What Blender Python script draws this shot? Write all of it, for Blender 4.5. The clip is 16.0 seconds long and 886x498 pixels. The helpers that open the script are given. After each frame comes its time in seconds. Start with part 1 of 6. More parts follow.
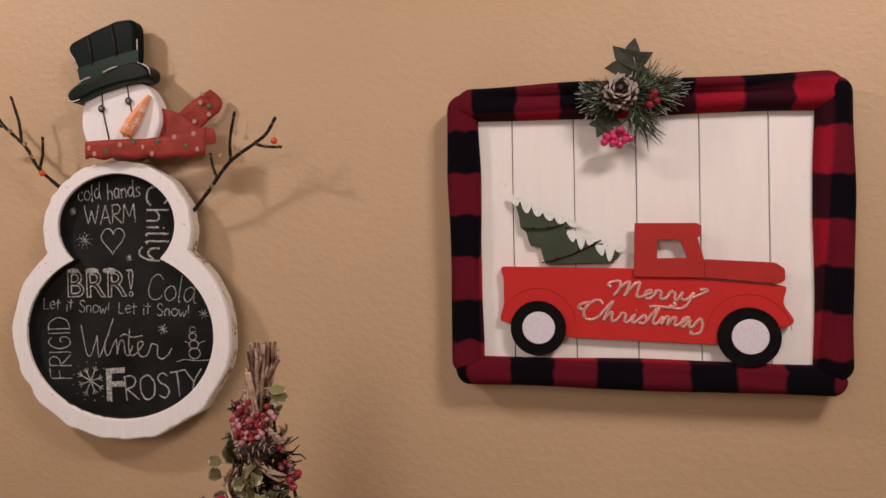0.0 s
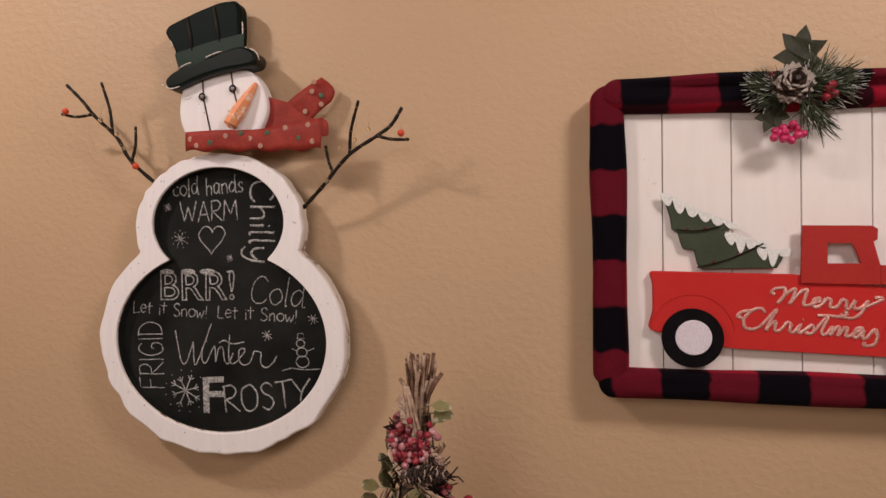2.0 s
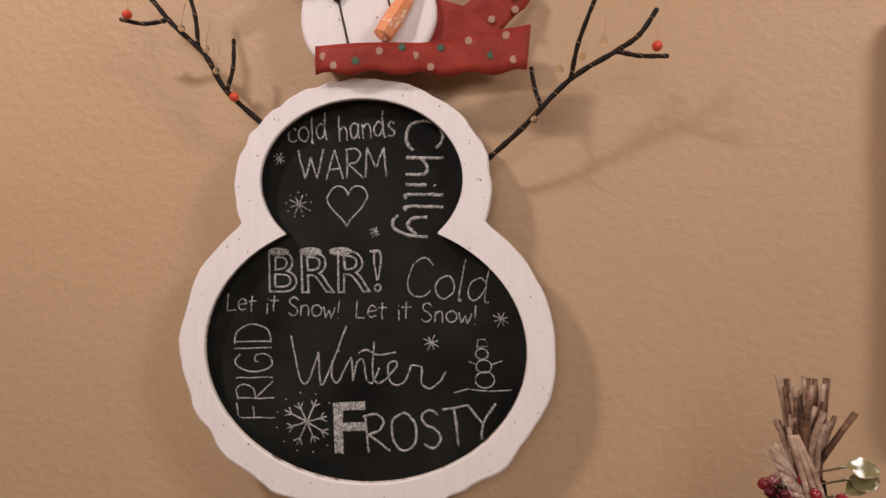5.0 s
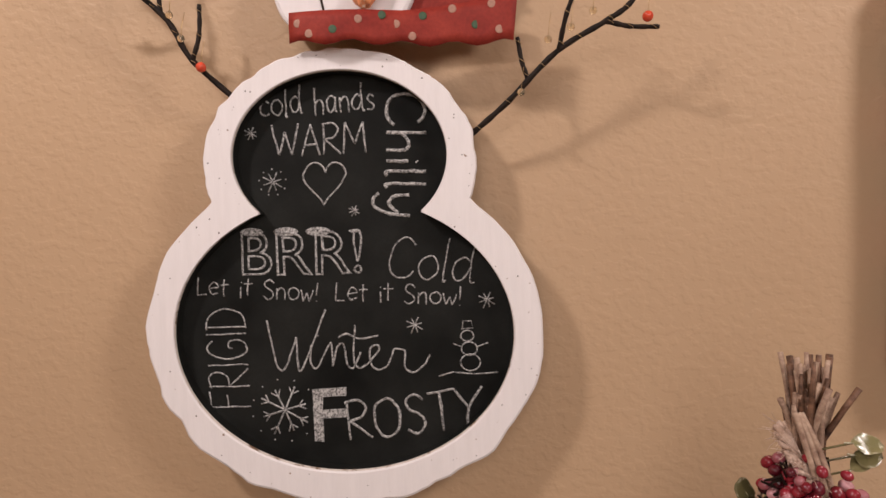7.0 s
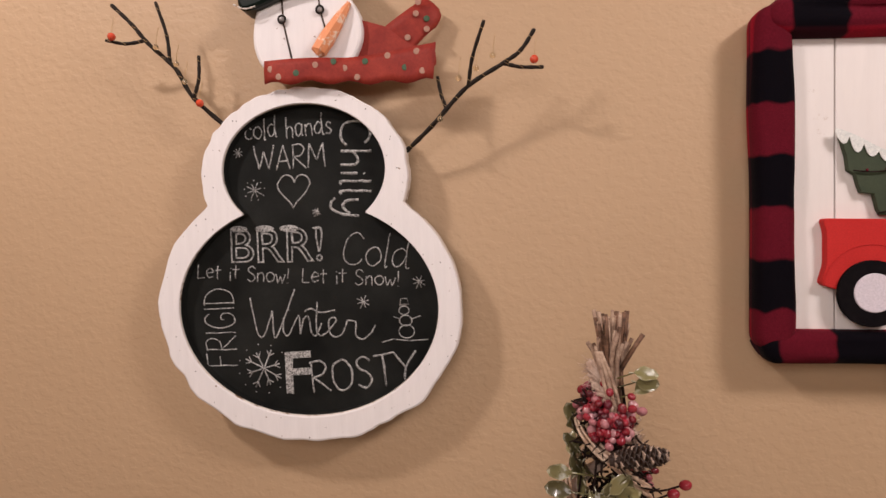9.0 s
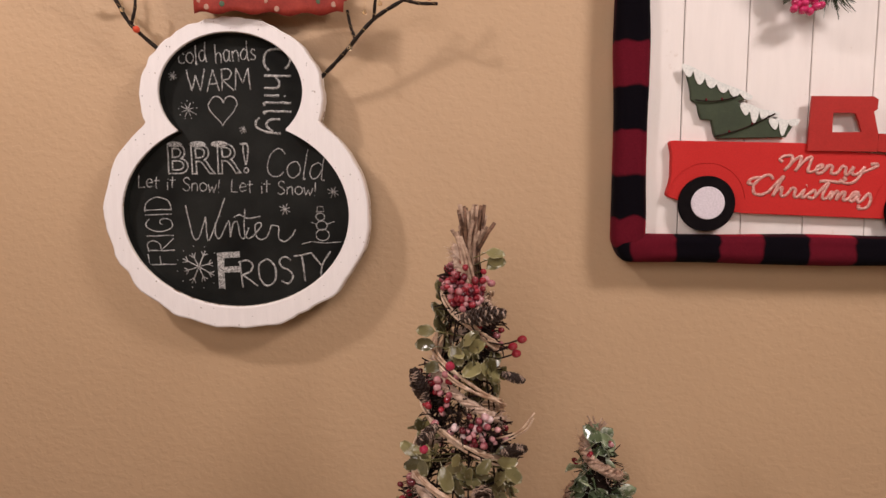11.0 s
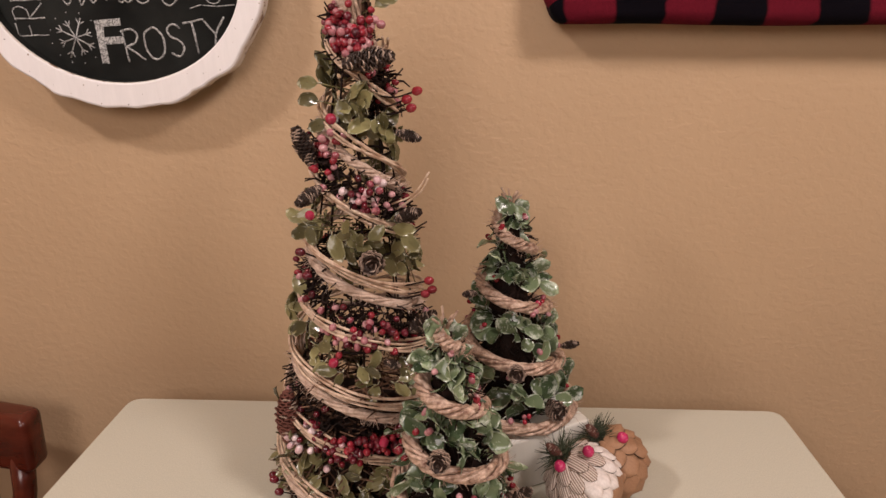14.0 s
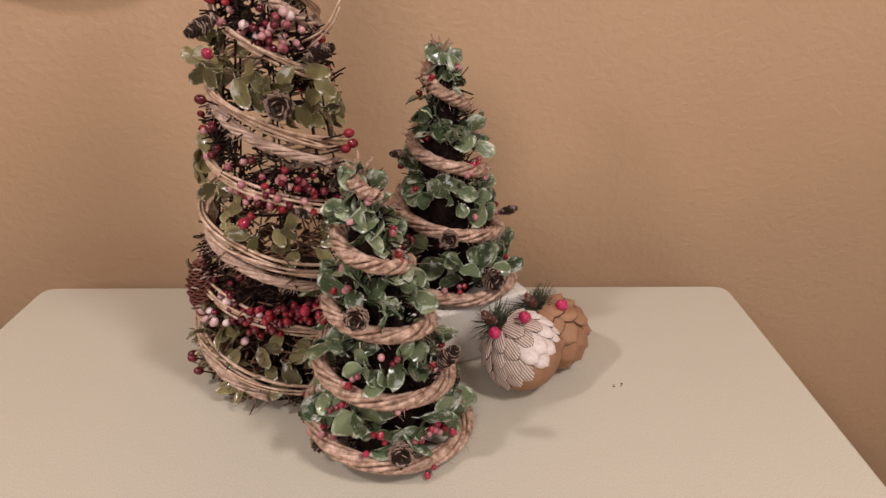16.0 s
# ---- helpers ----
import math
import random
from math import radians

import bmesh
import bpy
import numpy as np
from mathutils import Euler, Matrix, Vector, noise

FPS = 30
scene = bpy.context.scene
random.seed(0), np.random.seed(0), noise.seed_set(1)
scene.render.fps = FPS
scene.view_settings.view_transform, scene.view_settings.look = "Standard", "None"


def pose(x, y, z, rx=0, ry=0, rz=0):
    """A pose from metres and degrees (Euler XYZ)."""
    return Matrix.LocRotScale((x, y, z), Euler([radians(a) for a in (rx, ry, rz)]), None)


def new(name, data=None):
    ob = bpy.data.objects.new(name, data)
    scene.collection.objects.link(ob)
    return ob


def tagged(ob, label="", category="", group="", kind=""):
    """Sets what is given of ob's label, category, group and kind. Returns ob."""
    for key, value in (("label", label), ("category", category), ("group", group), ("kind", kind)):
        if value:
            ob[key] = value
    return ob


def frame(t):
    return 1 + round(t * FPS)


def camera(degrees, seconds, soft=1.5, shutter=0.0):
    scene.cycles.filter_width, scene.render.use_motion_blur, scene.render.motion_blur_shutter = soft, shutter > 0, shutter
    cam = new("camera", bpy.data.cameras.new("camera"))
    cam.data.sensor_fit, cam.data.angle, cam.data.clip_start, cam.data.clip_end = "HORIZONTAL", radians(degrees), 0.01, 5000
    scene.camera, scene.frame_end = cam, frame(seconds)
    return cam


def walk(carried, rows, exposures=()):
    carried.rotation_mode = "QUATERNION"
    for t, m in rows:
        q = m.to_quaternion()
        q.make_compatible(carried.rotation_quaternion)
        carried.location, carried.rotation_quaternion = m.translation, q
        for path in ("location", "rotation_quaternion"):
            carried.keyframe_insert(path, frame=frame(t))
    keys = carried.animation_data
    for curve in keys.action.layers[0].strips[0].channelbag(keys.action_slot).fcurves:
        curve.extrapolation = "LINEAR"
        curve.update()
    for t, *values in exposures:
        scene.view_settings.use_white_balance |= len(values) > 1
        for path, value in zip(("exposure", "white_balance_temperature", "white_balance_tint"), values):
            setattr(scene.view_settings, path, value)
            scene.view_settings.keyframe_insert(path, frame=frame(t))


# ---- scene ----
cam = camera(69.2, 16.0)
METRES, EYE, TILT, LEAN, TURN = 1.44, 1.4715, -0.25, 1.0, 11.0
ROWS = [
    (0.0, 0.0, 0.0, 0.0, 0.0, 0.0, -0.0),
    (0.5, -0.0663, 0.0215, -0.0005, 0.38, -0.05, -0.16),
    (1.0, -0.1056, 0.0293, -0.0015, 0.14, 0.06, -0.27),
    (1.5, -0.1242, 0.038, 0.0007, -0.53, 0.12, -0.35),
    (2.0, -0.1416, 0.0503, 0.001, -0.8, 0.03, -0.45),
    (2.5, -0.1813, 0.0493, 0.0012, -0.92, -0.04, -0.5),
    (3.0, -0.2367, 0.0637, -0.0069, -1.27, -0.37, -0.42),
    (3.5, -0.2646, 0.116, -0.005, -1.74, -0.56, -0.18),
    (4.0, -0.2895, 0.1844, -0.0126, -2.32, -0.65, -0.14),
    (4.2, -0.3029, 0.2084, -0.0142, -2.68, -0.44, -0.29),
    (6.3, -0.3654, 0.2761, -0.0152, -7.6, -2.1, -0.38),
    (6.5, -0.3636, 0.2774, -0.0163, -7.77, -2.21, -0.32),
    (7.0, -0.3601, 0.2758, -0.0167, -8.37, -2.56, -0.12),
    (7.5, -0.3503, 0.2564, -0.0176, -8.22, -2.58, 0.12),
    (8.0, -0.3223, 0.2227, -0.0233, -6.34, -2.05, 0.4),
    (8.2, -0.3108, 0.2057, -0.0254, -4.9, -1.42, 0.45),
    (10.3, -0.2764, 0.063, -0.0363, -4.74, -1.5, -0.38),
    (10.5, -0.2691, 0.0525, -0.0446, -5.73, -2.15, -0.72),
    (11.0, -0.2363, 0.0455, -0.0626, -7.18, -5.74, -0.78),
    (11.5, -0.199, 0.0533, -0.0838, -7.94, -9.01, -0.8),
    (12.0, -0.1801, 0.0617, -0.0974, -8.24, -11.7, -0.8),
    (12.5, -0.1692, 0.0672, -0.1081, -8.32, -13.81, -0.82),
    (13.0, -0.1621, 0.0733, -0.1186, -8.18, -16.26, -0.7),
    (13.5, -0.1592, 0.0779, -0.1271, -8.05, -18.13, -0.55),
    (14.0, -0.161, 0.0788, -0.1352, -8.2, -19.51, -0.45),
    (14.5, -0.1661, 0.0785, -0.1513, -8.78, -21.85, -0.61),
    (15.0, -0.1693, 0.078, -0.1651, -9.74, -22.82, -0.8),
    (15.5, -0.1636, 0.0812, -0.183, -11.64, -23.94, -0.68),
    (16.0, -0.1304, 0.0923, -0.1955, -11.31, -25.94, -0.9),
]
EXPOSURES = [(0.0, -0.20, 6400, 10), (4.0, -0.18, 6350, 10), (7.0, 0.02, 6250, 10), (11.0, 0.13, 6350, 10), (12.5, 0.22, 6500, 10), (14.0, 0.30, 6400, 10), (16.0, 0.32, 6200, 10)]
walk(cam, [(t, pose(0, 0, EYE, TILT, LEAN, TURN) @ pose(METRES * x, METRES * y, METRES * z, 90 + pitch, roll, yaw)) for t, x, y, z, yaw, pitch, roll in ROWS],
     exposures=EXPOSURES)

# ---- light ----
WALL_Y = 0.961
TABLE_Z = 0.75
world = bpy.data.worlds.new("room_dark")
world.use_nodes = True
world.node_tree.nodes["Background"].inputs[0].default_value = (0.004, 0.0037, 0.0034, 1)
scene.world = world
WARM = (1.0, 0.86, 0.81)


def spot_lamp(x, y, z, watts, size):
    """An unseen spot lamp: it throws its light down and sideways into the room."""
    d = bpy.data.lights.new("unseen_spot", "SPOT")
    d.energy, d.color, d.shadow_soft_size = watts, WARM, size
    d.spot_size, d.spot_blend = radians(178), 0.05
    ob = new("unseen_spot", d)
    ob.location = (x, y, z)
    return ob


spot_lamp(-1.40, 0.12, 2.42, 64.0, 0.075)
# big soft fill added on the room side, not a known fixture
spot_lamp(-0.70, -1.30, 2.10, 70.0, 0.55)
spot_lamp(0.64, -0.04, 2.40, 92.5, 0.19)


# ---- materials ----
def nodes_of(name):
    m = bpy.data.materials.new(name)
    m.use_nodes = True
    nt = m.node_tree
    return m, nt, nt.nodes["Principled BSDF"]


def noise_tex(nt, scale, detail=4.0, rough=0.55, coord="Object", stretch=(1, 1, 1)):
    tc = nt.nodes.new("ShaderNodeTexCoord")
    mp = nt.nodes.new("ShaderNodeMapping")
    mp.inputs["Scale"].default_value = stretch
    nt.links.new(tc.outputs[coord], mp.inputs["Vector"])
    n = nt.nodes.new("ShaderNodeTexNoise")
    n.inputs["Scale"].default_value, n.inputs["Detail"].default_value, n.inputs["Roughness"].default_value = scale, detail, rough
    nt.links.new(mp.outputs["Vector"], n.inputs["Vector"])
    return n


def ramp(nt, src, stops):
    r = nt.nodes.new("ShaderNodeValToRGB")
    el = r.color_ramp.elements
    while len(el) < len(stops):
        el.new(0.5)
    for e, (p, c) in zip(el, stops):
        e.position, e.color = p, (*c, 1)
    nt.links.new(src, r.inputs[0])
    return r


def mixed(nt, fac, a, b, mode="MIX"):
    m = nt.nodes.new("ShaderNodeMix")
    m.data_type, m.blend_type = "RGBA", mode
    for sock, val in ((m.inputs[0], fac), (m.inputs[6], a), (m.inputs[7], b)):
        if isinstance(val, (int, float)):
            sock.default_value = val
        elif isinstance(val, tuple):
            sock.default_value = (*val, 1)
        else:
            nt.links.new(val, sock)
    return m.outputs[2]


def bump(nt, bsdf, src, strength, dist):
    b = nt.nodes.new("ShaderNodeBump")
    b.inputs["Strength"].default_value, b.inputs["Distance"].default_value = strength, dist
    nt.links.new(src, b.inputs["Height"])
    nt.links.new(b.outputs[0], bsdf.inputs["Normal"])


def material(name, dark, light, scale=60, rough=0.6, fine=400, relief=0.0004, stretch=(1, 1, 1), vary=0.0, spec=0.5, metal=0.0):
    """A surface with colour that drifts between two tones, finer grain and a light relief; vary: how far single pieces differ."""
    m, nt, b = nodes_of(name)
    big = noise_tex(nt, scale, 3, 0.6, stretch=stretch)
    r = ramp(nt, big.outputs[0], [(0.3, dark), (0.7, light)])
    fin = noise_tex(nt, fine, 2, 0.6, stretch=stretch)
    fr = ramp(nt, fin.outputs[0], [(0.3, (0.78, 0.78, 0.78)), (0.7, (1, 1, 1))])
    col = mixed(nt, 0.8, r.outputs[0], fr.outputs[0], "MULTIPLY")
    if vary:
        info = nt.nodes.new("ShaderNodeObjectInfo")
        vr = ramp(nt, info.outputs["Random"], [(0.0, (1 - vary,) * 3), (1.0, (1, 1, 1))])
        col = mixed(nt, 1.0, col, vr.outputs[0], "MULTIPLY")
    nt.links.new(col, b.inputs["Base Color"])
    b.inputs["Roughness"].default_value = rough
    b.inputs["Specular IOR Level"].default_value = spec
    b.inputs["Metallic"].default_value = metal
    if relief:
        bump(nt, b, fin.outputs[0], 0.6, relief)
    return m


def plaster(name, dark, light):
    m, nt, b = nodes_of(name)
    big = noise_tex(nt, 1.6, 3)
    r = ramp(nt, big.outputs[0], [(0.3, dark), (0.7, light)])
    nt.links.new(r.outputs[0], b.inputs["Base Color"])
    b.inputs["Roughness"].default_value = 0.55
    b.inputs["Specular IOR Level"].default_value = 0.35
    n1 = noise_tex(nt, 112, 2, 0.45, stretch=(0.88, 1, 1.08))
    r1 = ramp(nt, n1.outputs[0], [(0.42, (0, 0, 0)), (0.62, (1, 1, 1))])
    n2 = noise_tex(nt, 260, 2, 0.5)
    h = mixed(nt, 0.18, r1.outputs[0], n2.outputs[0])
    bump(nt, b, h, 0.34, 0.0011)
    return m


def frosted(name, base, deep, frost, amount, rough=0.34, scale=160):
    """Leaf or berry skin with a dusting of white frost."""
    m, nt, b = nodes_of(name)
    info = nt.nodes.new("ShaderNodeObjectInfo")
    body = ramp(nt, info.outputs["Random"], [(0.0, deep), (1.0, base)])
    n = noise_tex(nt, scale, 4, 0.7)
    fr = ramp(nt, n.outputs[0], [(0.62 - amount, (0, 0, 0)), (0.78 - amount * 0.6, (1, 1, 1))])
    col = mixed(nt, fr.outputs[0], body.outputs[0], frost)
    nt.links.new(col, b.inputs["Base Color"])
    b.inputs["Roughness"].default_value = rough
    bump(nt, b, n.outputs[0], 0.4, 0.0005)
    return m


def plaid(name):
    """Buffalo check fleece from two sets of stripes along the cloth's own coordinates."""
    m, nt, b = nodes_of(name)
    uv = nt.nodes.new("ShaderNodeUVMap")
    sep = nt.nodes.new("ShaderNodeSeparateXYZ")
    nt.links.new(uv.outputs[0], sep.inputs[0])
    masks = []
    for k, period in ((0, 0.121), (1, 0.120)):
        a = nt.nodes.new("ShaderNodeMath")
        a.operation = "MULTIPLY"
        a.inputs[1].default_value = 2 * math.pi / period
        nt.links.new(sep.outputs[k], a.inputs[0])
        s = nt.nodes.new("ShaderNodeMath")
        s.operation = "SINE"
        nt.links.new(a.outputs[0], s.inputs[0])
        c = nt.nodes.new("ShaderNodeMapRange")
        c.inputs[1].default_value, c.inputs[2].default_value = -0.10, 0.10
        nt.links.new(s.outputs[0], c.inputs[0])
        masks.append(c.outputs[0])
    row = mixed(nt, masks[0], (0.27, 0.009, 0.022), (0.030, 0.005, 0.009))
    row2 = mixed(nt, masks[0], (0.115, 0.008, 0.017), (0.004, 0.003, 0.005))
    col = mixed(nt, masks[1], row, row2)
    fz = noise_tex(nt, 900, 2, 0.7)
    fr = ramp(nt, fz.outputs[0], [(0.3, (0.6, 0.6, 0.6)), (0.7, (1.15, 1.15, 1.15))])
    nt.links.new(mixed(nt, 1.0, col, fr.outputs[0], "MULTIPLY"), b.inputs["Base Color"])
    b.inputs["Roughness"].default_value = 0.95
    b.inputs["Sheen Weight"].default_value = 0.015
    b.inputs["Specular IOR Level"].default_value = 0.04
    bump(nt, b, fz.outputs[0], 0.5, 0.0008)
    return m


def painted_wood(name, paint, under, wear, rough=0.6, stretch=(1, 1, 0.12), spec=0.4, specks=False):
    """Paint with grain and rubbed patches where the wood shows."""
    m, nt, b = nodes_of(name)
    g = noise_tex(nt, 160, 4, 0.65, stretch=stretch)
    dull = tuple(c * 0.945 for c in paint)
    gr = ramp(nt, g.outputs[0], [(0.3, dull), (0.65, paint)])
    p = noise_tex(nt, 46, 5, 0.75)
    pr = ramp(nt, p.outputs[0], [(0.70 - wear, (0, 0, 0)), (0.76 - wear, (1, 1, 1))])
    colour = mixed(nt, pr.outputs[0], gr.outputs[0], under)
    if specks:
        k = noise_tex(nt, 150, 1, 0.4)
        kr = ramp(nt, k.outputs[0], [(0.745, (0, 0, 0)), (0.775, (1, 1, 1))])
        colour = mixed(nt, kr.outputs[0], colour, under)
    nt.links.new(colour, b.inputs["Base Color"])
    b.inputs["Roughness"].default_value = rough
    b.inputs["Specular IOR Level"].default_value = spec
    bump(nt, b, g.outputs[0], 0.35, 0.0005)
    return m


def chalk_mat(name, tone):
    m, nt, b = nodes_of(name)
    n = noise_tex(nt, 520, 3, 0.8)
    r = ramp(nt, n.outputs[0], [(0.37, (0.03, 0.03, 0.029)), (0.63, tone)])
    nt.links.new(r.outputs[0], b.inputs["Base Color"])
    b.inputs["Roughness"].default_value = 0.95
    return m


def glass_mat(name, color):
    m, nt, b = nodes_of(name)
    b.inputs["Base Color"].default_value = (*color, 1)
    b.inputs["Transmission Weight"].default_value = 0.88
    b.inputs["Roughness"].default_value = 0.08
    return m


WALL = plaster("tan_orange_peel_wall", (0.46, 0.315, 0.19), (0.50, 0.345, 0.21))
CEIL = plaster("ceiling_white", (0.70, 0.67, 0.62), (0.74, 0.71, 0.66))
FLOOR = material("brown_carpet", (0.16, 0.12, 0.085), (0.24, 0.19, 0.14), 30, 0.95, 500, 0.002)
TRIM = material("trim_white", (0.72, 0.70, 0.66), (0.78, 0.76, 0.72), 20, 0.4, 200, 0.0001)
SAGE = material("sage_painted_top", (0.530, 0.505, 0.412), (0.543, 0.517, 0.422), 4, 0.40, 900, 0.00003, (1, 0.5, 1))
MAHOGANY = material("mahogany_wood", (0.040, 0.006, 0.003), (0.105, 0.017, 0.008), 30, 0.22, 300, 0.0001, (0.2, 1, 1))
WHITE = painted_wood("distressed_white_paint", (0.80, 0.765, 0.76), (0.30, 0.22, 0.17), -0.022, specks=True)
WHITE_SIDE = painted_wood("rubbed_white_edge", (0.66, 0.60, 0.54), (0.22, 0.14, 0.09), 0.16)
PLANK = painted_wood("whitewashed_plank", (0.76, 0.71, 0.68), (0.63, 0.56, 0.51), 0.05, stretch=(0.35, 1, 0.05))
GROOVE = material("dark_groove", (0.03, 0.018, 0.012), (0.09, 0.055, 0.035), 60, 0.9)
SLATE = material("chalkboard_black", (0.004, 0.0045, 0.004), (0.020, 0.021, 0.019), 11, 0.7, 300, 0.0001, spec=0.12)
CHALK = chalk_mat("white_chalk", (0.60, 0.59, 0.57))
HAT_GREEN = painted_wood("glossy_green_paint", (0.003, 0.008, 0.006), (0.30, 0.28, 0.24), -0.045, 0.5, spec=0.06)
HAT_BLACK = painted_wood("glossy_dark_brim", (0.003, 0.008, 0.006), (0.45, 0.42, 0.36), -0.03, 0.32, spec=0.22)
HAT_HIGHLIGHT = painted_wood("mid_green_highlight", (0.008, 0.024, 0.015), (0.20, 0.18, 0.14), -0.04, 0.4, spec=0.15)
TIN_RED = material("painted_tin_red", (0.23, 0.022, 0.015), (0.34, 0.042, 0.026), 40, 0.62, 300, 0.0004, spec=0.25)
DOT_PALE = material("pale_dot", (0.36, 0.17, 0.12), (0.46, 0.26, 0.19), 80, 0.6)
DOT_GREEN = material("green_dot", (0.03, 0.075, 0.03), (0.05, 0.10, 0.04), 80, 0.5)
CARROT = painted_wood("carrot_orange", (0.78, 0.30, 0.13), (0.82, 0.62, 0.48), 0.16)
IRON = material("blackened_wire", (0.008, 0.006, 0.005), (0.026, 0.016, 0.011), 200, 0.6, 900, 0.0003, spec=0.2)
EYE_BEAD = material("silvery_bead", (0.30, 0.28, 0.28), (0.55, 0.53, 0.52), 300, 0.15, metal=0.4)
BRASS = material("thin_brass_wire", (0.45, 0.30, 0.14), (0.60, 0.42, 0.20), 100, 0.35, metal=0.8)
BEAD_RED = material("orange_red_bead", (0.62, 0.06, 0.025), (0.72, 0.09, 0.04), 100, 0.2)
BEAD_CLEAR = glass_mat("clear_bead", (0.96, 0.82, 0.58))
CLOTH = plaid("buffalo_check_fleece")
TRUCK_RED = material("matte_red_card", (0.50, 0.020, 0.018), (0.53, 0.024, 0.021), 24, 0.8, 500, 0.0001, spec=0.25)
CAB_RED = material("darker_red_card", (0.36, 0.016, 0.012), (0.40, 0.020, 0.015), 24, 0.6, 500, 0.0001, spec=0.3)
TYRE = material("black_card", (0.005, 0.004, 0.005), (0.010, 0.008, 0.009), 60, 0.9, spec=0.05)
HUB = material("pale_lilac_card", (0.68, 0.62, 0.68), (0.69, 0.63, 0.69), 6, 0.8)
GLITTER = material("silver_glitter", (0.52, 0.16, 0.13), (0.80, 0.54, 0.48), 420, 0.3, 1500, 0.0010, metal=0.3)
PINE_CARD = material("dark_green_card", (0.022, 0.036, 0.014), (0.036, 0.052, 0.022), 30, 0.7)
SNOW = material("glitter_snow", (0.62, 0.64, 0.62), (0.84, 0.84, 0.80), 300, 0.6, 900, 0.0006)
HOLLY = material("dark_holly", (0.014, 0.016, 0.007), (0.045, 0.045, 0.022), 80, 0.6, spec=0.25)
NEEDLE = material("green_needles", (0.022, 0.032, 0.016), (0.095, 0.110, 0.062), 200, 0.6, vary=0.3, spec=0.25)
NEEDLE_TIP = material("frosted_needle_tips", (0.25, 0.28, 0.25), (0.60, 0.62, 0.58), 300, 0.6)
BERRY_BRIGHT = frosted("bright_red_berry", (0.40, 0.030, 0.075), (0.26, 0.016, 0.040), (0.85, 0.62, 0.60), 0.03, 0.14, 0.9)
BERRY_WHITE = frosted("snowy_berry", (0.74, 0.60, 0.60), (0.50, 0.30, 0.31), (0.86, 0.80, 0.80), 0.10, 0.3, 0.9)
BERRY_PINK = frosted("bright_pink_berry", (0.52, 0.024, 0.120), (0.40, 0.016, 0.085), (0.80, 0.45, 0.45), 0.05, 0.22, 1.4)
BERRY_RED = frosted("red_berry", (0.30, 0.022, 0.036), (0.14, 0.008, 0.014), (0.74, 0.50, 0.48), 0.02, 0.18, 0.9)
BERRY_FROST = frosted("frosted_pink_berry", (0.54, 0.28, 0.29), (0.22, 0.035, 0.05), (0.80, 0.66, 0.66), 0.06, 0.22, 0.9)
BERRY_DARK = frosted("burgundy_berry", (0.14, 0.010, 0.020), (0.05, 0.005, 0.009), (0.55, 0.30, 0.32), -0.02, 0.22, 0.9)
CONE_BROWN = material("pine_cone_scale", (0.016, 0.007, 0.004), (0.055, 0.026, 0.015), 150, 0.5, 500, 0.0005, vary=0.2)
CONE_TIP = material("frosted_scale_tip", (0.16, 0.09, 0.055), (0.60, 0.46, 0.37), 220, 0.6)
SIGN_TIP = material("white_scale_tip", (0.20, 0.13, 0.09), (0.80, 0.74, 0.68), 300, 0.7)
CONE_RED = material("reddish_cone_scale", (0.10, 0.024, 0.018), (0.20, 0.070, 0.045), 150, 0.65, 500, 0.0005)
VINE = material("tan_grapevine", (0.36, 0.215, 0.135), (0.78, 0.60, 0.45), 90, 0.36, 400, 0.0004)
JUTE = material("fuzzy_jute", (0.44, 0.30, 0.22), (0.74, 0.57, 0.46), 120, 0.9, 900, 0.0008)
PAPER_ROPE = material("twisted_brown_rope", (0.175, 0.080, 0.047), (0.72, 0.52, 0.395), 150, 0.32, 700, 0.0012)
TWIG = material("pale_twigs", (0.19, 0.105, 0.070), (0.54, 0.39, 0.28), 120, 0.8, 500, 0.0006)
# dark twigs and wires; also the filler cores that stand for shaded gaps
DARK_TWIG_SHADE = material("dark_twig_and_gap_shade", (0.006, 0.003, 0.002), (0.026, 0.012, 0.008), 140, 0.75, 500, 0.002, spec=0.2)
BROWN_TWIG = material("dry_brown_twigs", (0.035, 0.016, 0.009), (0.26, 0.14, 0.085), 120, 0.6, 500, 0.0006, spec=0.3)
LEAF_OLIVE = frosted("olive_leaf", (0.25, 0.225, 0.10), (0.060, 0.052, 0.024), (0.66, 0.62, 0.46), 0.045, 0.20, scale=70)
LEAF_OLIVE_EDGE = frosted("olive_leaf_edge", (0.31, 0.28, 0.14), (0.085, 0.075, 0.034), (0.72, 0.69, 0.55), 0.10, 0.22, scale=90)
LEAF_GREEN = frosted("eucalyptus_leaf", (0.225, 0.285, 0.155), (0.032, 0.054, 0.024), (0.76, 0.79, 0.68), 0.090, 0.18, scale=55)
LEAF_GREEN_EDGE = frosted("pale_leaf_edge", (0.34, 0.40, 0.25), (0.07, 0.11, 0.05), (0.86, 0.87, 0.79), 0.13, 0.2, scale=65)
KRAFT = material("kraft_paper", (0.30, 0.155, 0.080), (0.39, 0.215, 0.118), 40, 0.7, 500, 0.0003)
# petal rims and undersides, darkened to draw the shadow lines between petals
PETAL_EDGE = material("card_edge_shade", (0.06, 0.030, 0.016), (0.11, 0.055, 0.030), 80, 0.9)
BOX_WOOD = painted_wood("whitewashed_block", (0.72, 0.69, 0.62), (0.36, 0.28, 0.21), 0.05)


